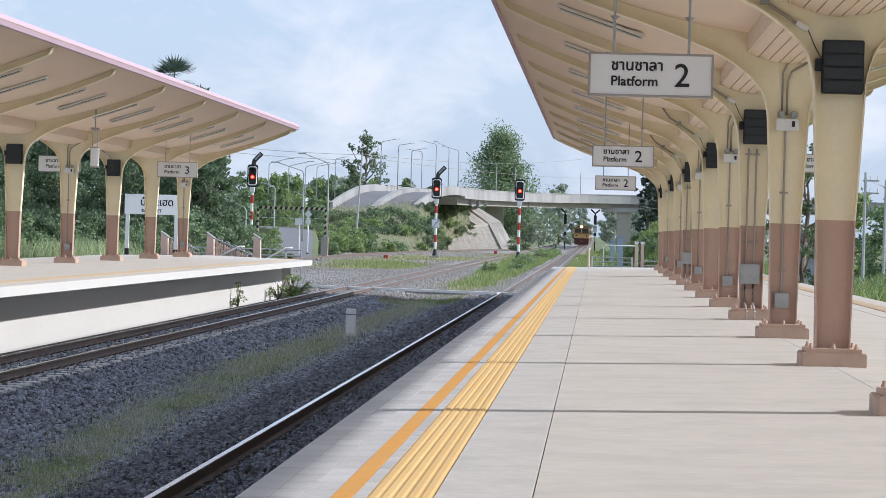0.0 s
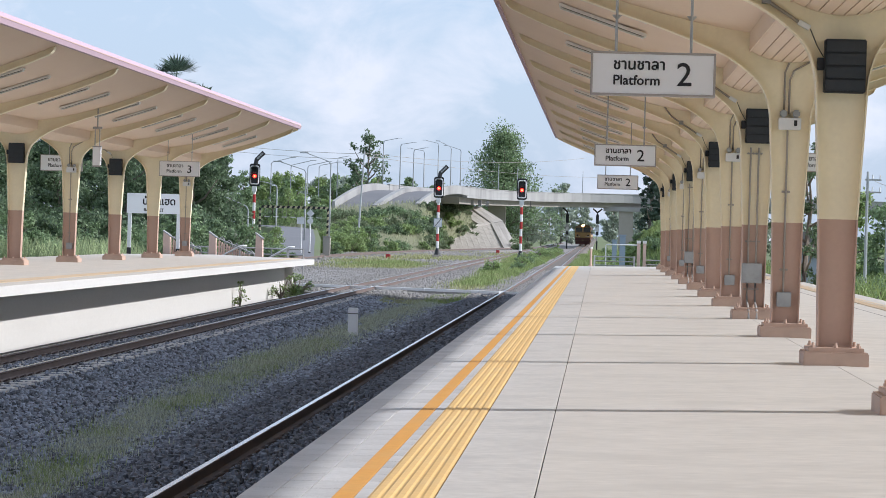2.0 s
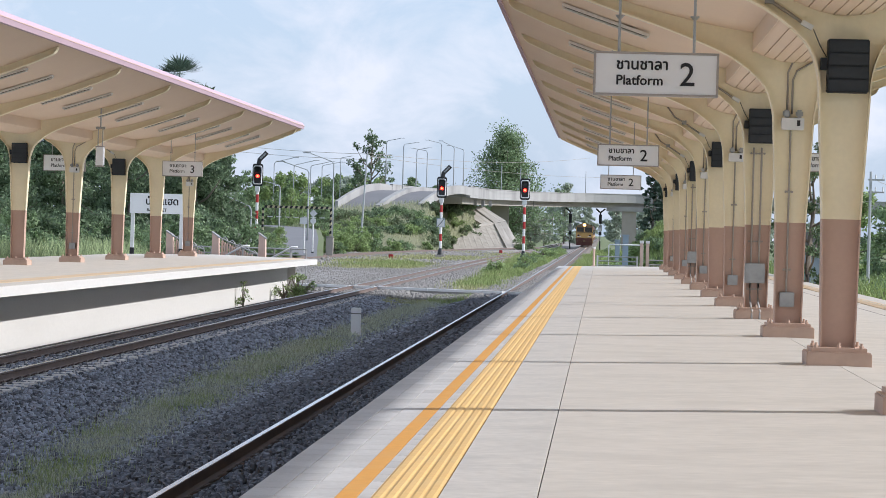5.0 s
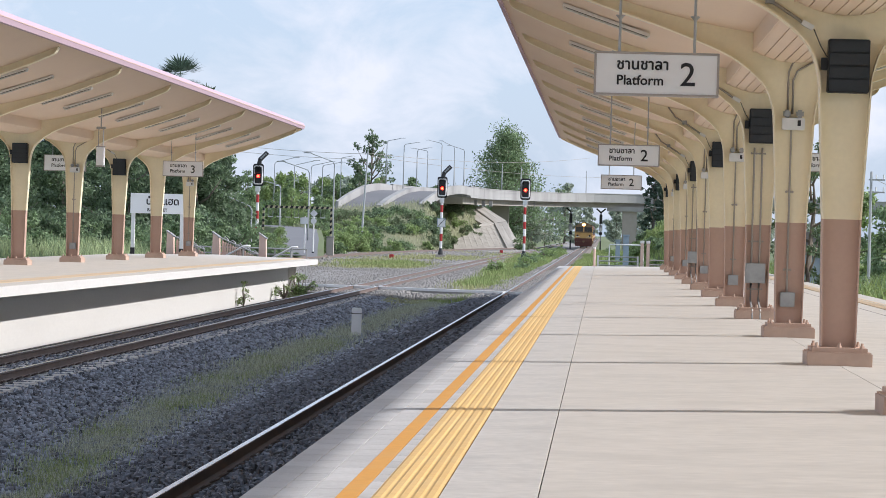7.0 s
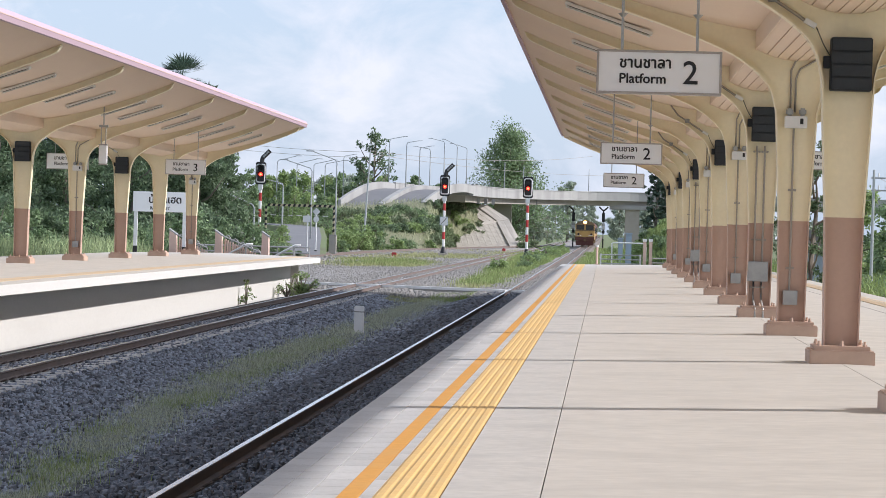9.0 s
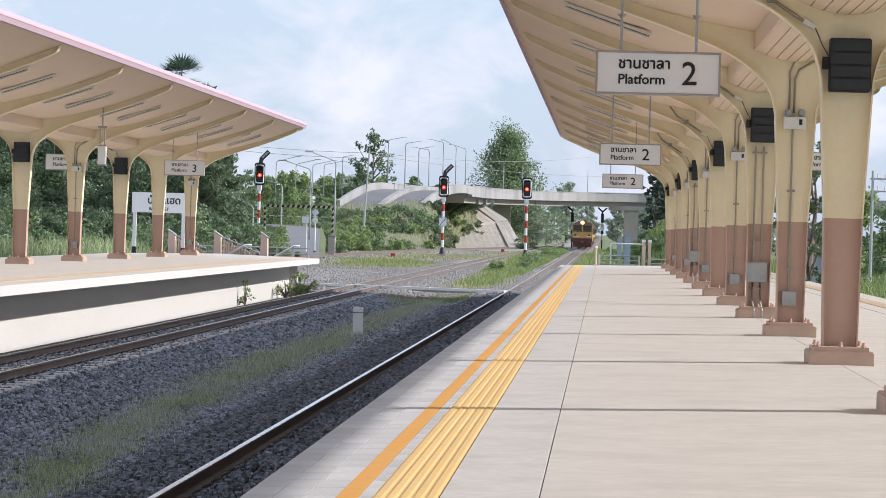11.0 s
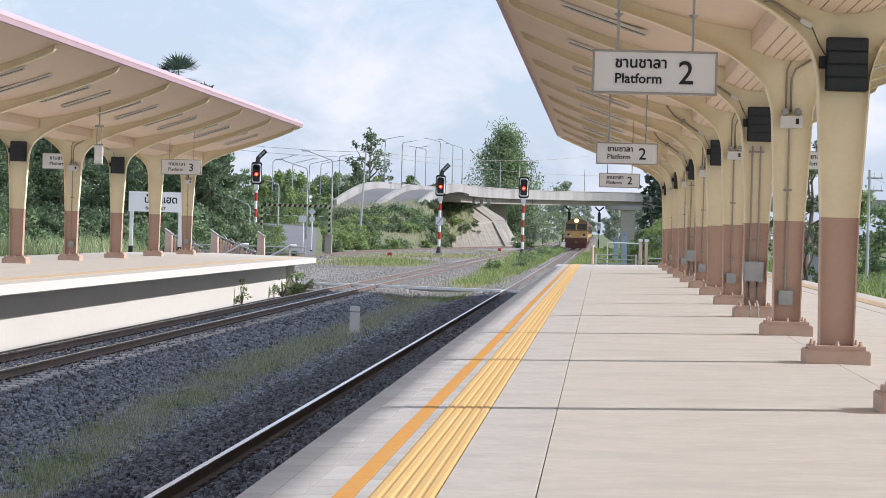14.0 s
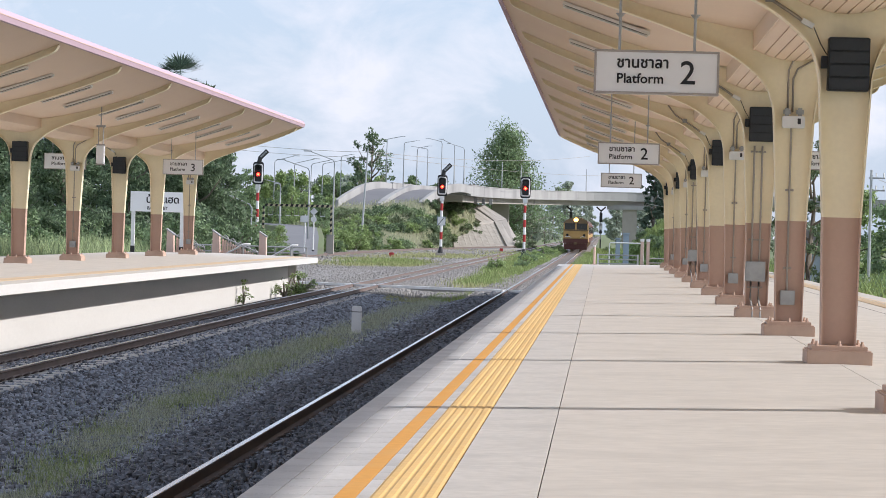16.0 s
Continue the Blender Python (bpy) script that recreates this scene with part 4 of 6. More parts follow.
def build_plants():
    # wood behind the opposite platform
    r = random.Random(5)
    for i in range(15):
        x, y = -52 + i * 2.15 + r.uniform(-.8, .8), 165 + r.uniform(-14, 30)
        x = min(x * (y / 165), -.134 * y - 2.6)
        make_tree(x, y, r.uniform(7.2, 9.6), r.uniform(5.5, 7.5), M["leaf_dark"], 6500, .18, seed=20 + i, stem=.12, limbs=11,
                  label="dark green broadleaf tree in the wood behind the platform")
    for i in range(16):
        x, y = -37 + i * 1.35 + r.uniform(-.5, .5), 128 + r.uniform(-8, 14)
        x = min(x, -.128 * y - 1.5)
        make_bush(x, y, r.uniform(3, 4.6), r.uniform(2.2, 4.4), M["leaf"] if i % 3 else M["leaf_dark"], 3000, .14, seed=60 + i, label="mid-green shrub at the edge of the wood")
    for i in range(13):
        y = 205 + r.uniform(-6, 10)
        make_tree(-.245 * y + i * 1.75, y, r.uniform(8.0, 10.5), 6.5, M["leaf_conifer"] if i % 2 else M["leaf_dark"], 4500, .24, seed=800 + i, stem=.06, limbs=14, label="dark green broadleaf tree deep in the wood")
    for i in range(12):
        make_bush(-37 + i * 1.5, 146 + r.uniform(-5, 6), 4.2, r.uniform(2.6, 4.2), M["leaf_dark"], 2400, .16, seed=830 + i, label="dark green shrub at the edge of the wood") if -37 + i * 1.5 < -21 else None
    for i in range(9):
        make_tree(-59 + i * 2.4, 446 + r.uniform(-6, 8), r.uniform(9.5, 11.5), 6.6, M["leaf_light"] if i % 3 else M["leaf"], 2600, .3, seed=850 + i, stem=.12, limbs=12, label="pale green tree along the road")
    # embankment shrubs
    for i in range(170):
        y = r.uniform(290, 362)
        x = r.uniform(-35, -16.2)
        z = hill_z(x, y)
        if z < -1.0:
            continue
        if y > 336 and abs(x - float(np.interp(y, [344, 349, 356, 365, 373], [-28.6, -27.6, -26.2, -24.7, -23.8]))) < 6.4:
            continue
        make_bush(x, y, r.uniform(1.4, 3.8), r.uniform(.7, 1.6), r.choice([M["leaf"], M["leaf_light"], M["leaf_olive"], M["leaf_dark"], M["leaf_olive"]]), 650, .2, z0=z - .2, seed=120 + i,
                  label="shrub on the bridge embankment")
    for i, (x, y, z, w, h) in enumerate(((-23.2, 396, 1.2, 2.4, 1.5), (-21.7, 404, 2.2, 2.0, 1.1), (-20.8, 408, 3.0, 1.6, 1.0), (-22.6, 388, -1.6, 2.4, 1.8), (-24.4, 392, .4, 3.0, 2.2), (-23.4, 402, 2.4, 2.6, 1.7), (-12.0, 401, -1.5, 2.6, 1.9), (-10.8, 404, -1.5, 2.2, 1.4))):
        make_bush(x, y, w, h, M["leaf_olive"] if i % 2 else M["leaf"], 700, .2, z0=z, seed=780 + i, label="shrub round the bridge abutment")
    for i in range(64):
        x, y = r.uniform(-26, -19), r.uniform(380, 409)
        z = hill_z(x, y)
        if z > -.9:
            make_bush(x, y, r.uniform(1.0, 2.4), r.uniform(.45, 1.1), r.choice([M["leaf"], M["leaf_olive"], M["leaf_light"], M["leaf_olive"]]), 480, .17, z0=z - .15, seed=900 + i, label="low shrub on the slope beside the abutment")
    for i in range(60):
        y = r.uniform(372, 409)
        x = OFF * (hill_edge(y / OFF) - 2.2 * r.uniform(.25, 1.3))
        make_bush(x, y, r.uniform(1.0, 2.3), r.uniform(.5, 1.2), r.choice([M["leaf"], M["leaf_olive"], M["leaf_light"], M["leaf_olive"]]), 480, .17, z0=hill_z(x, y) - .2, seed=980 + i, label="low shrub on the flank of the embankment")
    make_tree(-19.2, 542, 21.9, 23, M["leaf"], 24000, .31, seed=3, stem=.12, limbs=52, shape="cone", label="tall dark green conical tree behind the overpass")
    make_tree(-34.4, 402, 16.8, 7, M["leaf_dark"], 1700, .3, seed=9, stem=.3, limbs=16, sparse=.4, shape="tall", label="tall thin tree with sparse branches")
    make_tree(-37.9, 420, 12.5, 5, M["leaf_dark"], 2400, .3, seed=10, stem=.35, limbs=10, shape="tall", label="narrow tree with dark green leaves")
    for x, y, h, w in ((-35.8, 504, 12, 7.2), (-32.4, 510, 10.9, 5.4)):
        make_tree(x, y, h, w, M["leaf"], 2200, .4, seed=int(-x), stem=.3, label="round green tree behind the ramp")
    # pale trees left of the ramp and behind the road, every second one in the hazed leaf colour
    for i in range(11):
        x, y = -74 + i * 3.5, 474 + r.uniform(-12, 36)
        make_tree(x, y, r.uniform(9.3, 12.3), r.uniform(7, 10), M["leaf_light"] if i % 2 else M["leaf_hazed"], 2400, .48, seed=200 + i, stem=.15, label="pale green tree along the road")
    for i in range(8):
        x, y = -46 + i * 2.6, 290 + r.uniform(-10, 12)
        x = min(x, -.128 * y - 2)
        make_bush(x, y, 3.4, 2.0 + r.random(), M["leaf"], 1300, .26, seed=240 + i, label="mid-green shrub beside the road")
    for i in range(9):
        make_tree(-48.6 + i * 2.2, 366 + r.uniform(-8, 10), r.uniform(5.2, 7.6), 5.8, M["leaf_light"] if i % 2 else M["leaf"], 1800, .26, seed=600 + i, stem=.12, label="light green tree along the road")
    for i, (x, y, w, h) in enumerate(((-27.4, 266, 3.4, 4.2), (-28.9, 272, 3.6, 4.6), (-30.4, 279, 3.8, 4.6), (-26.3, 258, 2.8, 3.0), (-32.0, 286, 4, 4.4), (-24.2, 247, 2.6, 2.6), (-23.0, 243, 2.8, 2.4),
                                      (-22.0, 240, 2.6, 1.9), (-25.3, 252, 2.6, 3.0), (-20.6, 243, 2.4, 1.5), (-19.0, 246, 2.2, 1.3))):
        x, y, w, h = x * OFF, y * OFF, w * OFF, h * OFF
        make_bush(x, y, w, h, M["leaf_light"] if i % 3 else M["leaf"], 1500, .17, seed=640 + i, label="light green bush beside the crossing road")
    for i, (x, y, w, h) in enumerate(((-27.0, 219, 2.6, 2.4), (-27.6, 226, 2.6, 3.0), (-26.0, 207, 2.0, 1.7), (-28.4, 236, 2.4, 2.6), (-24.9, 205, 1.5, 1.25), (-24.0, 206, 1.0, .8), (-23.4, 207, 1.2, .75), (-24.7, 209, 1.4, 1.0), (-31.4, 250, 2.6, 2.2), (-25.9, 262, 2.2, 2.2), (-24.6, 252, 1.8, 1.6))):
        make_bush(x, y, w, h, M["leaf_light"] if i % 2 else M["leaf"], 1800, .12, seed=760 + i, label="light green bush beside the crossing road")
    for i, (x, y, w, h) in enumerate(((-26.4, 290, 3.6, 3.4), (-25.2, 292, 3.2, 2.6), (-27.6, 287, 3.4, 3.0))):
        make_bush(x, y, w, h, M["leaf_light"], 1500, .18, seed=730 + i, label="light green bush beside the siding")
    for i, (x, y, h) in enumerate(((-29.0, 275, 5.6), (-31.0, 281, 6.2), (-27.9, 270, 4.8), (-33.2, 288, 6.4), (-35.4, 292, 6.0))):
        make_tree(x * OFF, y * OFF, h * OFF - .5, 4.3, M["leaf_light"] if i % 2 else M["leaf"], 2000, .22, seed=660 + i, stem=.1, limbs=12, label="light green tree beside the ramp")
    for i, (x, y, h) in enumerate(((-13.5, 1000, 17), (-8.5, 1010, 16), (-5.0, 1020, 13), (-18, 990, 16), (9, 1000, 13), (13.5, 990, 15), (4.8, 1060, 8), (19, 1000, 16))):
        make_tree(x, y, h, 8, M["leaf_hazed"], 2200, .6, seed=680 + i, stem=.05, limbs=12, label="distant tree along the line, haze painted into its leaves")
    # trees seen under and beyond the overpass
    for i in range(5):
        make_tree(-21.6 + i * 2.5, 540 + 8 * (i % 3), r.uniform(5.3, 7.9), 5, M["leaf_hazed"], 1100, .25, seed=260 + i, stem=.25, sparse=.6, label="feathery tree beyond the overpass, haze painted into its leaves")
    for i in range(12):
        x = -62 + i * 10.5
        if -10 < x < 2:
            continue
        make_tree(x, 720 + 20 * (i % 3), r.uniform(8, 14), 13, M["leaf_hazed"], 2200, .7, seed=280 + i, stem=.1, label="distant green tree, haze painted into its leaves")
    make_tree(-9.6, 690, 15, 9, M["leaf_hazed"], 2600, .5, seed=301, stem=.1, label="distant tree beside the line, haze painted into its leaves")
    make_tree(3.6, 700, 11, 8, M["leaf_hazed"], 2600, .5, seed=302, stem=.1, label="distant tree beside the line, haze painted into its leaves")
    for i, (x, y, h) in enumerate(((5.6, 300, 10.4), (7.6, 305, 11.5), (6.6, 296, 8.5), (9.4, 300, 12.5), (8.3, 292, 10))):
        make_tree(x, y, h, 3.4, M["leaf_conifer"], 3400, .24, seed=320 + i, stem=.12, limbs=14, shape="tall", label="tall dark tree beside the overpass")
    # green mound beside the line
    for i in range(26):
        x, y = r.uniform(2.0, 7.5), r.uniform(199, 214)
        make_bush(x, y, r.uniform(.9, 1.9), r.uniform(.35, .8), r.choice([M["leaf_light"], M["leaf_light"], M["leaf"]]), 600, .11, z0=mound_z(x, y) - .1, seed=340 + i, label="bright green shrub on the mound beside the line")
    for i in range(16):
        make_bush(-5.4 + r.uniform(-.5, .4), 178 + i * 11, r.uniform(1.2, 2.0), r.uniform(.6, 1.1), M["leaf_light"] if i % 3 else M["leaf"], 800, .1, z0=GROUND_Z + .1, seed=700 + i, label="low bright green shrub beside the track")
    for i in range(14):
        s = -1 if i % 2 else 1
        y = 150 + i * 19
        make_bush(-6.2 + r.uniform(-.6, .6) if s < 0 else .9 + r.uniform(-.2, .9), y, 1.6, .9 + .4 * r.random(), M["leaf_light"] if i % 3 else M["leaf"], 900, .1, seed=370 + i, z0=GROUND_Z + .1, label="low bright green shrub beside the track")
    # far side of the platform
    for i in range(9):
        make_tree(11.4 + i * 1.5, 122 + r.uniform(-8, 20), r.uniform(3.9, 5.0), 4.4, M["leaf"] if i % 2 else M["leaf_light"], 3800, .13, seed=400 + i, stem=.1, label="green tree beyond the far side of the platform")
    for i in range(30):
        make_bush(8.4 + r.uniform(0, 9), 60 + i * 2.6, 2.2, 1.2 + r.random() * .9, M["leaf_light"] if i % 2 else M["leaf"], 1700, .085, seed=420 + i, label="light green shrub beyond the far side of the platform")
    make_tree(6.4, 84, 5.6, 2.2, M["leaf_dark"], 3200, .085, seed=450, stem=.3, shape="tall", label="slim dark tree beyond the far side of the platform")
    # plants at the foot of the opposite platform
    make_bush(L_EDGE - .75, 90.5, .6, 1.0, M["leaf_light"], 170, .06, z0=-1.5, seed=500, label="small weed growing at the platform wall")
    make_bush(L_EDGE - .5, 100, .8, 1.0, M["leaf_light"], 240, .05, z0=-1.5, seed=501, label="thin weed growing at the platform wall")
    make_bush(L_EDGE - .1, 101.5, 1.2, 1.0, M["leaf_light"], 650, .07, z0=-1.45, seed=502, label="bright green weed growing at the platform end")


def mound_z(x, y):
    d = ((x - 6.0) / 4.4) ** 2 + ((y - 212) / 16) ** 2
    return float(GROUND_Z + 3.7 * max(0.0, 1 - d) ** .8 + .15 * noise.noise(Vector((x * .8, y * .4, 5))))


def build_mound():
    bm = bmesh.new()
    xs, ys = np.linspace(1.2, 10.8, 24), np.linspace(195, 229, 24)
    g = [[bm.verts.new((x, y, mound_z(x, y) - .02)) for x in xs] for y in ys]
    for a, b in zip(g, g[1:]):
        for i in range(len(xs) - 1):
            bm.faces.new((a[i], a[i + 1], b[i + 1], b[i]))
    tagged(part("mound", bm, M["soil"], None, "", True), "green earth mound beside the line", "mound", kind="structure")
    pts = [(x, y, mound_z(x, y)) for x, y in zip(rng.uniform(1.6, 9.5, 9000), rng.uniform(197, 216, 9000))]
    blades("mound_grass", pts, .35, .06, M["grass"], "bright green grass on the mound")


build_mound()


def make_palm():
    p = empty("palm_tree", -30.05, 190, GROUND_Z + .15, label="tall sugar palm with a round head of fan leaves", category="palm tree")
    part("trunk", pipe(bmesh.new(), [(0, 0, 0), (.1, 0, 5), (0, 0, 10), (0, 0, 12.9)], [.3, .22, .2, .2], 8), M["bark"], p, "", True)
    verts, faces = [], []
    for i in range(38):
        a, e = rng.uniform(0, 6.283), rng.uniform(-.65, 1.3)
        d = Vector((math.cos(a) * math.cos(e), math.sin(a) * math.cos(e), math.sin(e)))
        base = Vector((0, 0, 12.9)) + d * .8
        side = d.cross(Vector((0, 0, 1))).normalized()
        nrm = side.cross(d)
        for k in range(11):
            q = (k - 5) / 5 * 1.15
            tip = base + (d * math.cos(q) + side * math.sin(q)) * rng.uniform(1.0, 1.3) + nrm * rng.uniform(-.12, .12)
            w = (side * math.cos(q) - d * math.sin(q)) * .055
            n0 = len(verts)
            mid = base.lerp(tip, .55)
            verts += [base, mid + w, tip, mid - w]
            faces.append((n0, n0 + 1, n0 + 2, n0 + 3))
        n0 = len(verts)
        o = Vector((0, 0, 12.8))
        verts += [o, o + side * .02, base + side * .02, base]
        faces.append((n0, n0 + 1, n0 + 2, n0 + 3))
    np_mesh("crown", [tuple(v) for v in verts], faces, M["leaf_conifer"], p)
    # one lower leaf spray off to the side
    v, f = leaf_cloud([(2.1, 0, 11.9, .45), (1.7, 0, 12.1, .35)], 120, .28)
    np_mesh("side_leaf", v, f, M["leaf_dark"], p)


make_palm()


# ---- overpass ----
def deck_ribbon(bm, path, w, t):
    """Slab of width w and thickness t along a path of (x, y, z)."""
    rings = []
    for i, p in enumerate(path):
        d = Vector(path[min(i + 1, len(path) - 1)]) - Vector(path[max(i - 1, 0)])
        n = Vector((-d.y, d.x, 0)).normalized() * (w / 2)
        p = Vector(p)
        rings.append([bm.verts.new(q) for q in (p - n, p + n, p + n - Vector((0, 0, t)), p - n - Vector((0, 0, t)))])
    for a, b in zip(rings, rings[1:]):
        for k in range(4):
            bm.faces.new((a[k], a[(k + 1) % 4], b[(k + 1) % 4], b[k]))
    bm.faces.new(rings[0][::-1])
    bm.faces.new(rings[-1])
    return bm


def offset_path(path, off, up):
    out = []
    for i, p in enumerate(path):
        d = Vector(path[min(i + 1, len(path) - 1)]) - Vector(path[max(i - 1, 0)])
        n = Vector((-d.y, d.x, 0)).normalized() * off
        out.append(tuple(Vector(p) + n + Vector((0, 0, up))))
    return out


def curve(pts, n):
    """Catmull-Rom through the points."""
    out = []
    p = [Vector(q) for q in pts]
    p = [2 * p[0] - p[1]] + p + [2 * p[-1] - p[-2]]
    for i in range(1, len(p) - 2):
        for k in range(n):
            t = k / n
            a, b, c, d = p[i - 1], p[i], p[i + 1], p[i + 2]
            out.append(.5 * ((2 * b) + (c - a) * t + (2 * a - 5 * b + 4 * c - d) * t * t + (3 * b - a - 3 * c + d) * t ** 3))
    return out + [p[-2]]


OFF = 1.2


def set_off(thing):
    """Carry a thing outwards along the lines of sight and enlarge it to match."""
    m = Matrix.Translation((0, 0, 1.25)) @ Matrix.Scale(OFF, 4) @ Matrix.Translation((0, 0, -1.25))
    for o in thing.children:
        o.data.transform(m)


def build_bridge():
    b = empty("road_bridge", 0, 0, 0, label="pale concrete road overpass with parapets crossing the tracks", category="bridge", kind="structure")
    path = curve([(70, 398, 5.9), (40, 402, 6.3), (12, 404, 6.4), (0, 402, 6.4), (-9, 394, 6.25), (-15.5, 372, 6.0), (-18.8, 340, 5.7), (-19.8, 311, 5.5)], 5)
    part("deck", deck_ribbon(bmesh.new(), path, 9, .35), M["bridge"], b)
    part("girder", deck_ribbon(bmesh.new(), offset_path(path, 0, -.36), 7.4, .75), M["pier"], b, "darker concrete girder")
    for s in (-1, 1):
        part("parapet", deck_ribbon(bmesh.new(), offset_path(path, s * 4.5, .85), .25, 1.25), M["bridge"], b)
        part("coping", deck_ribbon(bmesh.new(), offset_path(path, s * 4.5, .93), .36, .1), M["bridge"], b)
    part("crosshead", boxed(-15.6, -9.6, 381, 384, 5.0, 5.7, .05), M["bridge"], b)
    part("pier", boxed(-15.6, -13.2, 381, 383.5, -1.6, 5.0, .08), M["pier"], b)
    part("pier", boxed(2.9, 5.0, 399, 401.5, -1.6, 5.3), M["pier"], b)
    part("crosshead", boxed(.6, 7.4, 398.6, 401.6, 4.75, 5.4, .05), M["bridge"], b)
    part("abutment", boxed(-22.5, -19.6, 314, 318, 2.4, 4.95), M["pier"], b)
    for i in range(6):
        part("bearing_block", boxed(-17.9 + i * .75, -17.5 + i * .75, 317.0 + i * 4, 317.6 + i * 4, 4.4, 5.1), M["bridge"], b)
    # ramp: two carriageways that fall towards the town
    ramp = curve([(-19.8, 311, 5.5), (-20.6, 304, 5.6), (-21.8, 297, 5.2), (-23.0, 291, 4.2), (-23.8, 287, 3.3)], 5)
    r = empty("road_ramp", 0, 0, 0, label="curved road ramp with two asphalt lanes between concrete kerbs", category="road", kind="structure")
    for o in (-2.3, 2.3):
        part("carriageway", deck_ribbon(bmesh.new(), offset_path(ramp, o, 0), 3.9, .3), M["asphalt"], r)
    for o, up, w in ((-4.6, .75, .35), (0, .45, .6), (4.6, .75, .35)):
        part("barrier", deck_ribbon(bmesh.new(), offset_path(ramp, o, up), w, .95), M["bridge"], r, "pale concrete barrier")
    set_off(b)
    set_off(r)


build_bridge()


def make_crossing():
    c = empty("cable_crossing", 0, 0, 0, label="low white concrete kerb laid across the tracks", category="kerb", kind="structure")
    line = lambda x: (x, 112.1 - .5 * (x + 12.2), RAIL_Z - .012)
    for a, b in ((-14.2, -12.3), (-12.28, -10.23), (-10.08, -9.16), (-9.01, -6.9), (-6.88, -3.82), (-3.66, -2.76), (-2.6, -1.9)):
        part("kerb_block", deck_ribbon(bmesh.new(), [line(a), line(b)], .3, .1), M["white"], c)
    part("kerb_bed", deck_ribbon(bmesh.new(), [(x, y, z - .1) for x, y, z in (line(-14.3), line(-1.85))], .5, .4), M["sunlit_stone"], c)


make_crossing()


RIDGE = np.array([(-15.5, 330, 4.4), (-18.5, 313, 4.6), (-20, 305, 4.9), (-21.6, 295, 4.6), (-23.6, 284, 3.4), (-25, 274, 2.0), (-27, 262, .4), (-29, 250, -1.4)], float)
_t = np.linspace(0, 7, 60)
RIDGE = np.column_stack([np.interp(_t, np.arange(8), RIDGE[:, k]) for k in range(3)])


def hill_edge(y):
    """Foot of the embankment beside the tracks, before it is set off."""
    return float(np.interp(y, [250, 326, 334, 346], [-14.2, -18.4, -15.0, -13.6]))


def hill_z(x, y):
    x, y = x / OFF, y / OFF
    d = np.hypot(RIDGE[:, 0] - x, (RIDGE[:, 1] - y) * .55)
    i = int(d.argmin())
    z = RIDGE[i, 2] - max(0.0, d[i] - 5.0) * .42
    edge = hill_edge(y)
    z = GROUND_Z + (z - GROUND_Z) * min(1.0, max(0.0, (edge - x) / 2.2))
    z += .3 * noise.noise(Vector((x * .35, y * .2, 0))) - .15
    return float(max(1.25 + OFF * (z - 1.25), GROUND_Z - .1))


def build_hill():
    bm = bmesh.new()
    xs, ys = np.linspace(-48, -9, 40), np.linspace(266, 418, 50)
    g = [[bm.verts.new((x, y, hill_z(x, y))) for x in xs] for y in ys]
    for a, b in zip(g, g[1:]):
        for i in range(len(xs) - 1):
            bm.faces.new((a[i], a[i + 1], b[i + 1], b[i]))
    tagged(part("embankment", bm, M["hillsoil"], None, "", True), "grassy earth embankment under the road ramp", "embankment", kind="structure")
    pts = [(x, y, hill_z(x, y)) for x, y in zip(rng.uniform(-44, -13, 30000), rng.uniform(285, 412, 30000))]
    for y, u in zip(rng.uniform(300, 410, 9000), rng.uniform(.05, 1.2, 9000)):
        x = OFF * (hill_edge(y / OFF) - 2.2 * u)
        pts.append((x, y, hill_z(x, y)))
    blades("embankment_grass", [p for p in pts if p[2] > -1.35], .45, .05, M["hillgrass"], "rough dry grass on the embankment")


def build_revetment():
    """Sloped concrete facing of the abutment, in cast panels."""
    rv = empty("revetment", 0, 0, 0, label="stained sloping concrete facing of the bridge abutment", category="revetment", kind="structure")
    def facing(A, B, C, D, n, material):
        A, B, C, D = (Vector(q) for q in (A, B, C, D))
        for i in range(n):
            a, b = A.lerp(B, i / n), A.lerp(B, (i + .965) / n)
            d, c = D.lerp(C, i / n), D.lerp(C, (i + .965) / n)
            bm = bmesh.new()
            f = bm.faces.new([bm.verts.new(q) for q in (a, b, c, d)])
            e = bmesh.ops.extrude_face_region(bm, geom=[f])
            bmesh.ops.translate(bm, verts=[v for v in e["geom"] if isinstance(v, bmesh.types.BMVert)], vec=(-.5, .3, -.4))
            bmesh.ops.recalc_face_normals(bm, faces=bm.faces)
            part("panel", bm, material, rv)

    # lower apron in grooved panels, an upper chute beside it and a steep strip under the deck
    facing((-21.2, 391, -1.45), (-13.5, 398, -1.45), (-16.4, 411, 2.55), (-22.5, 398, 1.65), 9, M["revet"])
    facing((-13.4, 398, -1.4), (-12.3, 403, -.4), (-14.6, 412.5, 2.9), (-16.2, 411.2, 2.55), 2, M["pier"])
    facing((-17.9, 407.5, 2.3), (-16.2, 411.5, 2.6), (-20.0, 413, 5.05), (-22.3, 409.5, 4.85), 2, M["revet"])
    facing((-16.0, 412, 2.65), (-14.5, 413, 2.95), (-18.2, 415, 5.1), (-19.8, 413.4, 5.1), 2, M["pier"])
    part("drain", deck_ribbon(bmesh.new(), [(-19.9, 412.6, 5.2), (-16.2, 411.0, 2.75), (-13.5, 397.6, -1.2)], .5, .3), M["pier"], rv, "stained concrete drain channel")
    part("kerb", deck_ribbon(bmesh.new(), [(-22.5, 397.6, 1.75), (-19.4, 404, 2.15), (-16.4, 410.6, 2.65)], .35, .3), M["pier"], rv)


build_hill()
build_revetment()
build_plants()


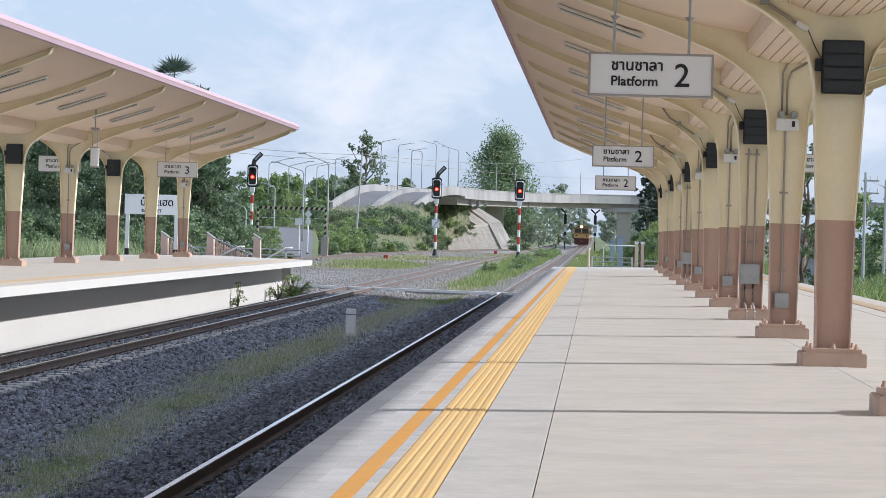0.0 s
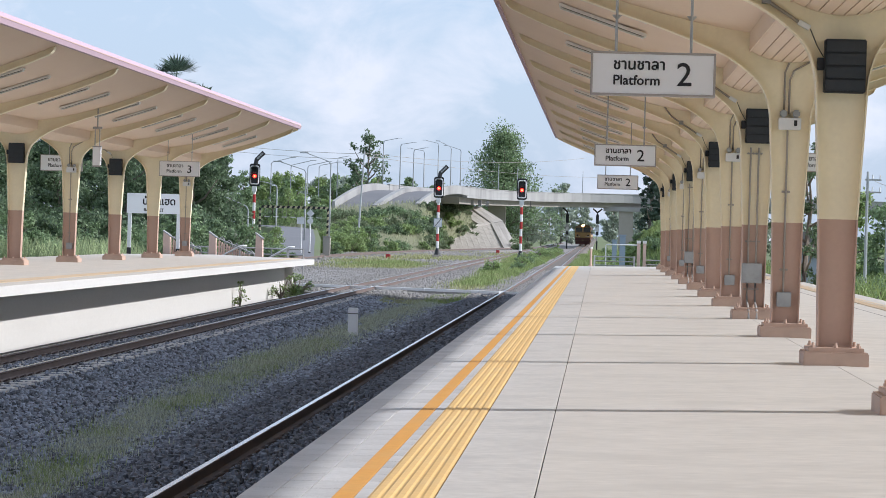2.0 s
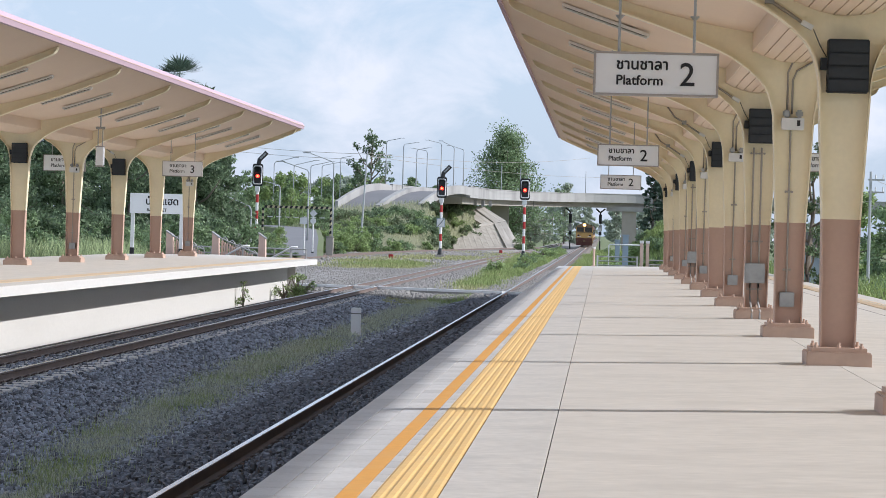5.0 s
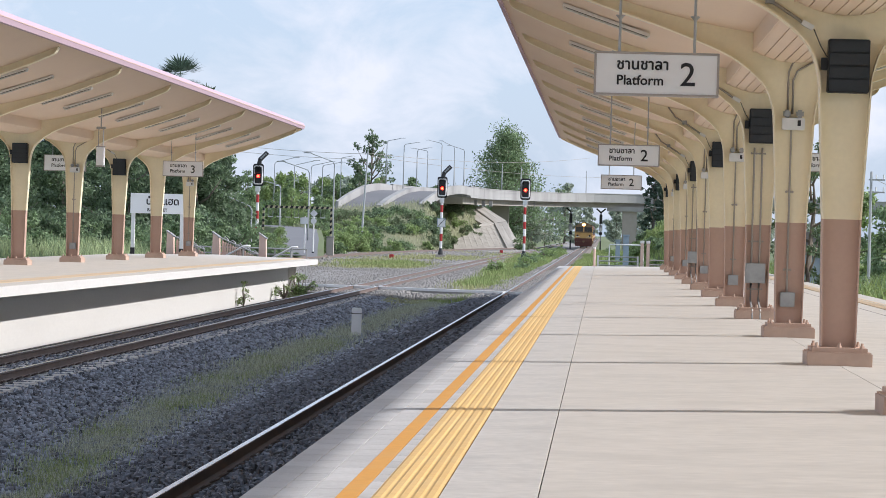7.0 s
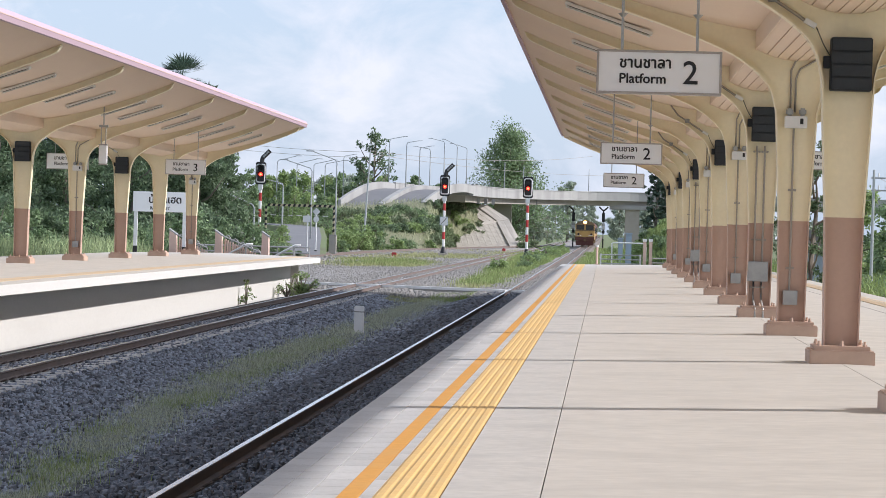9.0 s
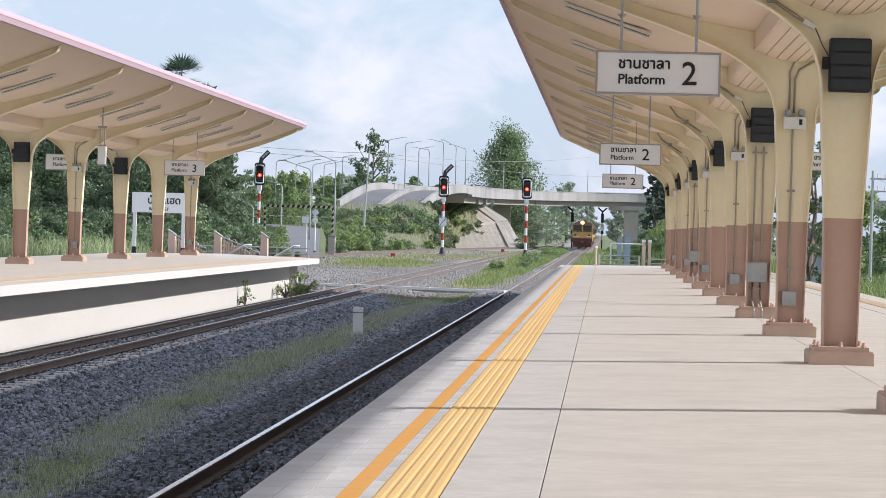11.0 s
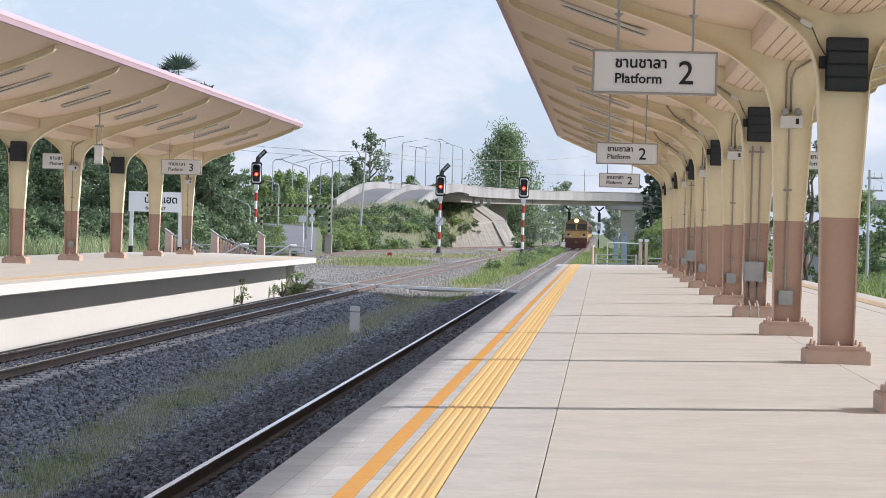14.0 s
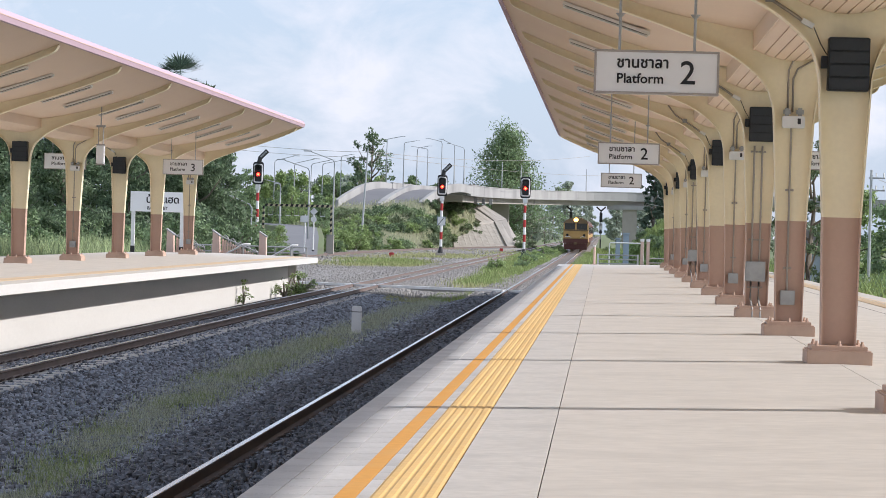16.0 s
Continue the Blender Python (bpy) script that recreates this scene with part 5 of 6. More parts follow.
# ---- signals ----
def make_signal(x, y, z0, h, horn=True, plate=False, pole="band"):
    s = empty("railway_signal", x, y, z0, label="colour-light railway signal showing red on a red and white banded post", category="railway signal", group="railway signals")
    part("footing", boxed(-.45, .45, -.45, .45, -.2, .5, .04), M["pier"], s, "concrete footing")
    part("foot", rod(bmesh.new(), (0, 0, .5), (0, 0, 1.1), .28, .14, 12), M["blackpaint"], s, "black post foot")
    n = 7
    for i in range(n):
        a, b = 1.1 + (h - 1.1) * i / n, 1.1 + (h - 1.1) * (i + 1) / n
        part("band", rod(bmesh.new(), (0, 0, a), (0, 0, b), .13, None, 10), M["white"] if i % 2 == 0 else M["red_paint"], s, "white band" if i % 2 == 0 else "red band")
    part("head_mount", boxed(-.2, .2, -.2, .1, h - .45, h, .02), M["white"], s)
    # head with rim, lens and hood
    bd = part("backboard", strip(bmesh.new(), [(sx * .26 + .2 * math.cos(a), h + .975 + sz * .775 + .2 * math.sin(a)) for sx, sz, a0 in ((1, 1, 0), (-1, 1, 1), (-1, -1, 2), (1, -1, 3))
                                  for a in [math.pi / 2 * (a0 + k / 4) for k in range(5)]], -.05, .04), M["blackpaint"], s, "black rounded backboard")
    ring = bmesh.new()
    oval = [(sx * (.21 + .13 * math.cos(a)), h + (1.6 if up > 0 else .33) + .13 * math.sin(a)) for sx, up, q in ((1, 1, 0), (-1, 1, 1), (-1, -1, 2), (1, -1, 3))
            for a in [math.pi / 2 * (k / 4 if q in (0, 2) else 1 - k / 4) * (1 if up > 0 else -1) for k in range(5)]]
    pipe(ring, [(x, -.075, z) for x, z in oval] + [(oval[0][0], -.075, oval[0][1])], .06, 6)
    part("rim", ring, M["white"], bd, "white rounded rim", True)
    for k, zz in enumerate((h + .88, h + 1.42)):
        lens = part("lens", rod(bmesh.new(), (0, -.14, zz), (0, -.06, zz), .165, None, 16), M["red_lamp"] if k == 0 else M["dark_lens"], s, "lit red lens" if k == 0 else "dark lens")
        if k == 0:
            part("lamp_core", rod(bmesh.new(), (0, -.16, zz), (0, -.141, zz), .09, None, 14), M["red_core"], lens)
        hood = bmesh.new()
        for q in range(9):
            a0, a1 = math.radians(10 + q * 17.7), math.radians(10 + (q + 1) * 17.7)
            strip(hood, [(math.cos(a0) * .3, zz + math.sin(a0) * .3), (math.cos(a1) * .3, zz + math.sin(a1) * .3), (math.cos(a1) * .33, zz + math.sin(a1) * .33), (math.cos(a0) * .33, zz + math.sin(a0) * .33)], -.45, -.06)
        part("hood", hood, M["blackpaint"], lens)
    if horn:
        b = pipe(bmesh.new(), [(.05, 0, h + 1.9), (.12, 0, h + 2.3), (.75, 0, h + 2.95)], .2, 8)
        arm = part("route_indicator", b, M["blackpaint"], s, "slanting black route indicator with round lenses")
        for k in range(4):
            q = .2 + .2 * k
            part("indicator_lens", rod(bmesh.new(), (.12 + .63 * q, -.22, h + 2.3 + .65 * q), (.12 + .63 * q, -.17, h + 2.3 + .65 * q), .09, None, 10), M["greybox"], arm)
    if plate:
        part("plate", boxed(-.33, .33, -.2, -.16, 3.1, 3.8), M["white"], s, "white plate with a diagonal bar")
        part("plate_rim", boxed(-.38, .38, -.16, -.13, 3.05, 3.85), M["blue_grey"], s)
        part("plate_bar", strip(bmesh.new(), [(-.31, 3.12), (-.24, 3.12), (.31, 3.78), (.24, 3.78)], -.21, -.2), M["ink"], s)
    return s


make_signal(-7.05, 246, -1.5, 5.72, horn=False)
make_signal(-14.85, 250, -1.5, 5.75, plate=True)
make_signal(-29.8, 233, -1.4, 6.02)


def make_far_signal(x, y, side):
    s = empty("distant_signal", x, y, GROUND_Z, label="back of a distant black signal on a slim post", category="railway signal", group="distant signals")
    part("post", rod(bmesh.new(), (0, 0, 0), (0, 0, 6), .09), M["galv"], s)
    part("head", boxed(-.26, .26, -.15, .15, 4.7, 6.4, .08), M["blackpaint"], s)
    part("indicator", pipe(bmesh.new(), [(0, 0, 6.3), (0, 0, 6.7), (side * .8, 0, 7.4)], .14, 7), M["blackpaint"], s)
    if side > 0:
        part("indicator", pipe(bmesh.new(), [(0, 0, 6.7), (-.8, 0, 7.4)], .14, 7), M["blackpaint"], s)
    part("lower_head", boxed(-.26, .26, -.15, .15, 2.7, 3.3, .06), M["blackpaint"], s)
    part("number_plate", boxed(-.24, .24, -.15, -.1, 3.5, 4.1), M["white"], s, "white plate")
    part("post_foot", rod(bmesh.new(), (0, 0, 0), (0, 0, 1.7), .12), M["blackpaint"], s, "black post foot")
    part("ladder", boxed(-.3, .3, .1, .15, 3.4, 4.5), M["galv"], s)


make_far_signal(-5.6, 480, -1)
make_far_signal(-.3, 480, 1)


# ---- street lamps, poles, wires ----
def make_lamp(x, y, z0, top, reach, rise=.5):
    s = empty("street_lamp", x, y, z0, label="slim grey street lamp post with a long single arm", category="street lamp", group="street lamps along the road")
    part("pole", pipe(bmesh.new(), [(0, 0, 0), (0, 0, top * .6), (0, 0, top - .3), (reach * .06, 0, top)], [.09, .08, .065, .055], 6), M["lamp_post"], s, "", True)
    part("arm", pipe(bmesh.new(), [(reach * .06, 0, top), (reach * .85, 0, top + rise * .85)], .05, 6), M["lamp_post"], s)
    part("luminaire", boxed(*sorted((reach * .82, reach * 1.12)), -.14, .14, top + rise * .86, top + rise * .98, .03), M["lamp_post"], s)


# on the ramp and bridge, then along the lower road: x, y, foot z, height of the bend, reach and rise of the arm
LAMPS = ((-30.2, 376, 5.6, 7.9, 2.3, .45), (-28.1, 380, 5.6, 7.6, 2.0, .33), (-24.6, 378, 5.8, 6.5, -2.2, .34), (-26.5, 384, 5.6, 7.0, 1.9, .36), (-23.0, 384, 6.0, 7.6, -2.1, .43),
         (-21.3, 386, 6.2, 7.0, -2.0, .87), (-20.0, 388, 6.3, 6.6, -2.25, .62), (-16.9, 451, 7.2, 5.0, .0, .5), (-14.3, 470, 7.4, 4.8, .0, .5), (-3.1, 486, 7.5, 4.7, .0, .5),
         (-48.75, 400, -1.5, 12.2, 3.3, .8), (-27.2, 250, -1.2, 7.7, -2.75, .8), (-43.5, 380, -1.5, 11.4, 3.2, .74), (-26.4, 265, -1.0, 8.7, -2.75, .88), (-42.2, 390, -1.5, 11.6, 3.1, .68),
         (-41.6, 400, -1.5, 11.9, 3.1, .6), (-40.8, 420, -1.5, 13.6, 1.9, .35), (-31.3, 262, -1.0, 6.2, -1.6, .35), (-26.0, 200, -1.5, 4.15, -2.5, .95), (-30.45, 202, -1.5, 4.57, .85, .3))
for x, y, z0, top, reach, rise in LAMPS:
    make_lamp(x, y, z0, top, reach, rise)


def make_pole(x, y, z0, h, lean, label="leaning concrete power pole", arms=2):
    p = empty("power_pole", x, y, z0, label=label, category="power pole", group="power poles")
    part("shaft", rod(bmesh.new(), (0, 0, 0), (lean, 0, h), .075 if arms else .13, .05 if arms else .08, 8), M["lamp_post"], p)
    for k in range(arms):
        part("cross_arm", boxed(lean - .1, lean + .55, -.03, .03, h - .36 - k * .5, h - .3 - k * .5), M["galv"], p)
        for q in (.2, .5):
            part("insulator", rod(bmesh.new(), (lean + q, 0, h - .3 - k * .5), (lean + q, 0, h - .12 - k * .5), .03), M["white"], p)


make_pole(-26.7, 300, -.8, 10.6, .5, arms=0)
make_pole(10.75, 110, GROUND_Z, 5.65, 0, "concrete power pole with two cross arms")
make_pole(12.1, 115, GROUND_Z, 5.5, 0, "concrete power pole with two cross arms")


def make_wire(a, b, sag, r=.022):
    a, b = Vector(a), Vector(b)
    pts = [a.lerp(b, i / 12) - Vector((0, 0, sag * 4 * (i / 12) * (1 - i / 12))) for i in range(13)]
    tagged(part("overhead_wire", pipe(bmesh.new(), pts, r, 4), M["conduit"]), "thin overhead power cable between poles", "cable", group="overhead wires")


make_wire((-26.25, 300, 9.3), (7.2, 504, 12.2), .9)
make_wire((-26.25, 300, 9.5), (-72, 396, 15.3), .8)
make_wire((-26.25, 300, 8.9), (-72, 396, 14.4), .8)
make_wire((-26.25, 300, 9.6), (-2.4, 456, 14.1), .9)
make_wire((11.0, 110, 3.75), (12.4, 115, 3.6), .05, .01)
make_wire((12.4, 115, 3.6), (40, 230, 6), .4, .01)
make_wire((10.75, 110, 2.9), (3, 190, 3.4), .5, .01)


# ---- level crossing and road ----
def build_road():
    lane = [(-23.6, 205, -1.3), (-24.4, 215, -1.1), (-26.6, 236, -.5), (-28.5, 255, .15), (-33.5, 300, 1.0), (-42, 345, 1.3)]
    tagged(part("side_road", deck_ribbon(bmesh.new(), lane, 3.6, .2), M["asphalt"]), "dusty grey asphalt side road leading off past the crossing", "road", kind="structure")
    tagged(part("road_bank", deck_ribbon(bmesh.new(), [(x, y, z - .06) for x, y, z in lane[1:]], 4.6, 3.0), M["soil"]), "grassy bank under the side road", "bank", kind="structure")
    t = empty("side_track", 0, 0, 0, label="rusty siding track in ballast painted pale as if sunlit", category="railway track", kind="structure")
    part("ballast_bank", deck_ribbon(bmesh.new(), [(-27, 130, RAIL_Z - .25), (-23.2, 200, RAIL_Z - .22), (-21, 290, RAIL_Z - .2), (-16.2, 365, RAIL_Z - .2), (-10, 440, RAIL_Z - .2)], 5.0, .5), M["sunlit_stone"], t)
    for o in (-.535, .535):
        part("rail", deck_ribbon(bmesh.new(), [(-27 + o, 130, RAIL_Z), (-23.2 + o, 200, RAIL_Z + .02), (-21 + o, 290, RAIL_Z + .04), (-16.2 + o, 365, RAIL_Z + .04), (-10 + o, 440, RAIL_Z + .04)], .08, .15), M["rail_pale"], t)
    g = empty("height_gantry", -23.35, 232, -1.3, label="black and pale yellow striped height-limit gantry over the road", category="gantry")
    for i in range(26):
        x = -5.7 + i * .22
        part("stripe", strip(bmesh.new(), [(x, 4.08), (x + .22, 4.08), (x + .32, 4.3), (x + .1, 4.3)], -.06, .06), M["yellow_sign"] if i % 2 else M["blackpaint"], g)
    for i in range(17):
        part("post_stripe", strip(bmesh.new(), [(0, i * .24), (.16, i * .24 + .1), (.16, i * .24 + .34), (0, i * .24 + .24)], -.1, .1), M["yellow_sign"] if i % 2 else M["blackpaint"], g)
        part("post_stripe", boxed(-5.86, -5.7, -.1, .1, i * .24, i * .24 + .24), M["yellow_sign"] if i % 2 else M["blackpaint"], g)
    for i in range(7):
        part("hanging_bar", boxed(-5.4 + i * .75, -4.95 + i * .75, -.03, .03, 3.3, 3.36), M["white"], g)
        for e in (.05, .4):
            part("chain", rod(bmesh.new(), (-5.4 + i * .75 + e, 0, 3.36), (-5.4 + i * .75 + e, 0, 4.1), .008, seg=5), M["galv"], g)
    s = empty("crossing_sign", -23.7, 222, -1.4, label="white road signs on a slim black-footed post", category="road sign")
    part("post", rod(bmesh.new(), (0, 0, 0), (0, 0, 4.0), .06), M["white"], s)
    part("foot", rod(bmesh.new(), (0, 0, -.2), (0, 0, .6), .1), M["blackpaint"], s)
    d = boxed(-.23, .23, -.1, -.07, -.23, .23)
    bmesh.ops.rotate(d, verts=d.verts, cent=(0, 0, 0), matrix=Matrix.Rotation(math.pi / 4, 3, "Y"))
    bmesh.ops.translate(d, verts=d.verts, vec=(0, 0, 3.75))
    part("diamond_plate", d, M["white"], s)
    part("round_plate", rod(bmesh.new(), (0, -.1, 3.12), (0, -.07, 3.12), .24, None, 18), M["white"], s)
    s2 = empty("warning_board", -24.3, 221, -1.4, label="white rectangular board on a post", category="road sign")
    part("post", rod(bmesh.new(), (0, 0, -.2), (0, 0, 3.5), .05), M["white"], s2)
    part("board", boxed(-.4, .25, -.1, -.06, 2.85, 3.4, .02), M["signface"], s2)
    k = empty("crossing_hut", -22.9, 228, -1.5, label="small grey concrete equipment block beside the crossing", category="equipment box")
    part("block", boxed(-.3, .3, -.3, .3, 0, 1.9, .04), M["pier"], k)
    part("cap", boxed(-.34, .34, -.34, .34, 1.9, 1.98, .02), M["bridge"], k)
    for x, y in ((-18.3, 236), (-12.2, 330)):
        b = empty("point_lever", x, y, -1.45, label="small red point machine box beside the track", category="point machine", group="point machines")
        part("box", boxed(-.2, .2, -.2, .2, 0, .5, .04), M["red_paint"], b)
        part("plinth", boxed(-.35, .35, -.3, .3, -.2, 0), M["pier"], b)


build_road()


# ---- ends of the platforms ----
def make_nameboard():
    n = empty("station_nameboard", -17.7, 107.2, -.02, label="white station name board on two posts", category="sign")
    part("board", boxed(-1.1, 1.1, -.04, .04, 1.62, 2.42, .01), M["signface"], n)
    for x in (-.98, .98):
        part("post", boxed(x - .07, x + .07, -.03, .07, .25, 1.62), M["white"], n)
        part("post_foot", boxed(x - .08, x + .08, -.04, .08, -1.6, .25), M["blackpaint"], n, "black post foot")
    writing("thai_lettering", "บ้านแฮด", .4, -.48, -.043, 1.98, M["ink"], n, .009)
    writing("latin_lettering", "BAN HAET", .17, -.42, -.043, 1.71, M["ink"], n, .004)


make_nameboard()


def make_fence():
    f = empty("end_railing", 0, 0, 0, label="low grey steel railing with white posts at the platform end", category="railing")
    y = PLAT_END + 1.5
    for z in (.03, .2, .38):
        part("rail", rod(bmesh.new(), (-.12, y, z), (1.5, y, z), .025), M["galv"], f)
        part("rail", rod(bmesh.new(), (1.9, y, z - .1), (4.6, y, z - .1), .025), M["galv"], f)
    for x in (-.14, 1.46):
        part("post", boxed(x - .035, x + .035, y - .03, y + .03, -1.6, .42), M["white"], f)
    for i in range(16):
        x = 1.95 + i * .17
        part("baluster", rod(bmesh.new(), (x, y, -.5), (x, y, .1), .012), M["galv"], f)
    h = empty("hoop_railing", 0, 0, 0, label="white tubular hoop railing beside the relay cabinet", category="railing")
    part("hoop", pipe(bmesh.new(), [(.35, 125, -1.6), (.35, 125, .78), (.4, 125, .82), (1.85, 125, .82), (1.9, 125, .78), (1.9, 125, -1.6)], .035, 6), M["white"], h, "", True)
    for x in (1.62, 1.86):
        g = empty("stair_pylon", x, PLAT_END + 1.2, -1.6, label="pink stair pylon with small lamps at the platform end", category="pylon", group="stair pylons")
        part("shaft", strip(bmesh.new(), [(-.06, 0), (.06, 0), (.06, 2.55), (-.06, 2.65)], -.1, .5), M["pink_wall"], g)
        part("cap", boxed(-.08, .08, -.12, .1, 2.55, 2.66, .01), M["white"], g)
    q = empty("thin_post", -.28, PLAT_END - .6, 0, label="thin pinkish post at the end of the platform", category="post")
    part("shaft", rod(bmesh.new(), (0, 0, -.05), (0, 0, .7), .045), M["pink_wall"], q)
    part("cap", rod(bmesh.new(), (0, 0, .7), (0, 0, .76), .055), M["white"], q)
    part("foot", boxed(-.1, .1, -.1, .1, -.05, .03), M["pink_wall"], q)
    c = empty("relay_cabinet", 1.33, 150, -1.55, label="tall blue-grey relay cabinet beside the line", category="cabinet")
    part("body", boxed(-.16, .16, -.2, .2, 0, 2.75, .02), M["blue_grey"], c)
    part("roof", boxed(-.2, .2, -.25, .25, 2.75, 2.85, .02), M["blue_grey"], c)
    part("door", boxed(-.13, .13, -.22, -.2, .6, 2.6, .005), M["blue_grey"], c)
    copy_thing(c, pose(1.12, 190, -1.9))


make_fence()


def make_stairs(x, y, n, label):
    """Stair parapet stepping down away from the deck, with hooped steel panels and a pale handrail."""
    s = empty("stair_parapet", x, y, 0, label=label, category="stair", group="platform stairs")
    part("pylon", strip(bmesh.new(), [(-.17, -1.5), (.17, -1.5), (.12, .74), (-.14, .92)], -.2, .2), M["pink_wall"], s)
    part("pylon_cap", strip(bmesh.new(), [(-.17, .9), (.15, .7), (.15, .75), (-.17, .96)], -.22, .22), M["galv"], s)
    for i in range(n):
        x0 = .2 + i * .3
        z = .55 - i * .13
        for k in range(3):
            part("slat", boxed(x0 + .02 + k * .095, x0 + .085 + k * .095, -.06, .06, -1.5, z + .04 - k * .05, .01), M["pink_wall"], s)
        part("kick_panel", boxed(x0, x0 + .3, -.03, .03, -1.5, z - .45), M["pink_wall"], s)
        part("hoop", pipe(bmesh.new(), [(x0 + .02, 0, z - .1), (x0 + .05, 0, z + .14), (x0 + .15, 0, z + .2), (x0 + .25, 0, z + .1), (x0 + .28, 0, z - .12)], .022, 5), M["galv"], s, "", True)
    part("handrail", pipe(bmesh.new(), [(0.1, -.3, .75), (.2 + n * .3, -.3, .75 - n * .13)], .03, 6), M["galv"], s)
    return s


make_stairs(-17.2, 107.6, 4, "pink stair parapet with hooped steel panels")
make_stairs(-15.4, 107.9, 5, "pink stair parapet with hooped steel panels")
make_stairs(-13.6, 108.5, 0, "pink pylon at the head of the stairs")


def make_stair_rail(x, y):
    r = empty("stair_handrail", x, y, 0, label="pale sloping double handrail of the stairs", category="handrail", group="stair handrails")
    for k in range(2):
        part("tube", pipe(bmesh.new(), [(-.8, k * .3, -.35), (.55, k * .3, .42), (.75, k * .3, .42)], .04, 6), M["white"], r, "", True)
        part("leg", rod(bmesh.new(), (.5, k * .3, -1.5), (.5, k * .3, .4), .03), M["galv"], r)
        part("leg", rod(bmesh.new(), (-.7, k * .3, -1.5), (-.7, k * .3, -.3), .03), M["galv"], r)


make_stair_rail(-14.8, 107.7)
make_stair_rail(-12.9, 107.9)
fr = empty("walkway_railing", 0, 0, 0, label="low green-grey railing along the stair walkway", category="railing")
for z in (.08, .32):
    part("rail", rod(bmesh.new(), (-17.2, 110, z), (-12.0, 110, z), .03), M["galv"], fr)
for i in range(9):
    part("post", rod(bmesh.new(), (-17.2 + i * .65, 110, -1.6), (-17.2 + i * .65, 110, .34), .025), M["galv"], fr)

# small blue-roofed shed beyond the platform
sh = empty("trackside_shed", 7.75, 96, GROUND_Z, label="small pale blue shed with a dark sloping roof", category="shed")
part("wall", boxed(-.9, .9, 0, 2.2, 0, 2.3), M["blue_grey"], sh)
part("roof", strip(bmesh.new(), [(-1.1, 2.3), (1.1, 2.3), (.6, 3.1), (-.9, 3.1)], -.2, 2.4), M["asphalt"], sh)
part("pipe_rail", pipe(bmesh.new(), [(-1.0, -.5, 0), (-1.0, -.5, 2.9), (-.4, -.5, 2.4)], .04, 6), M["white"], sh, "", True)


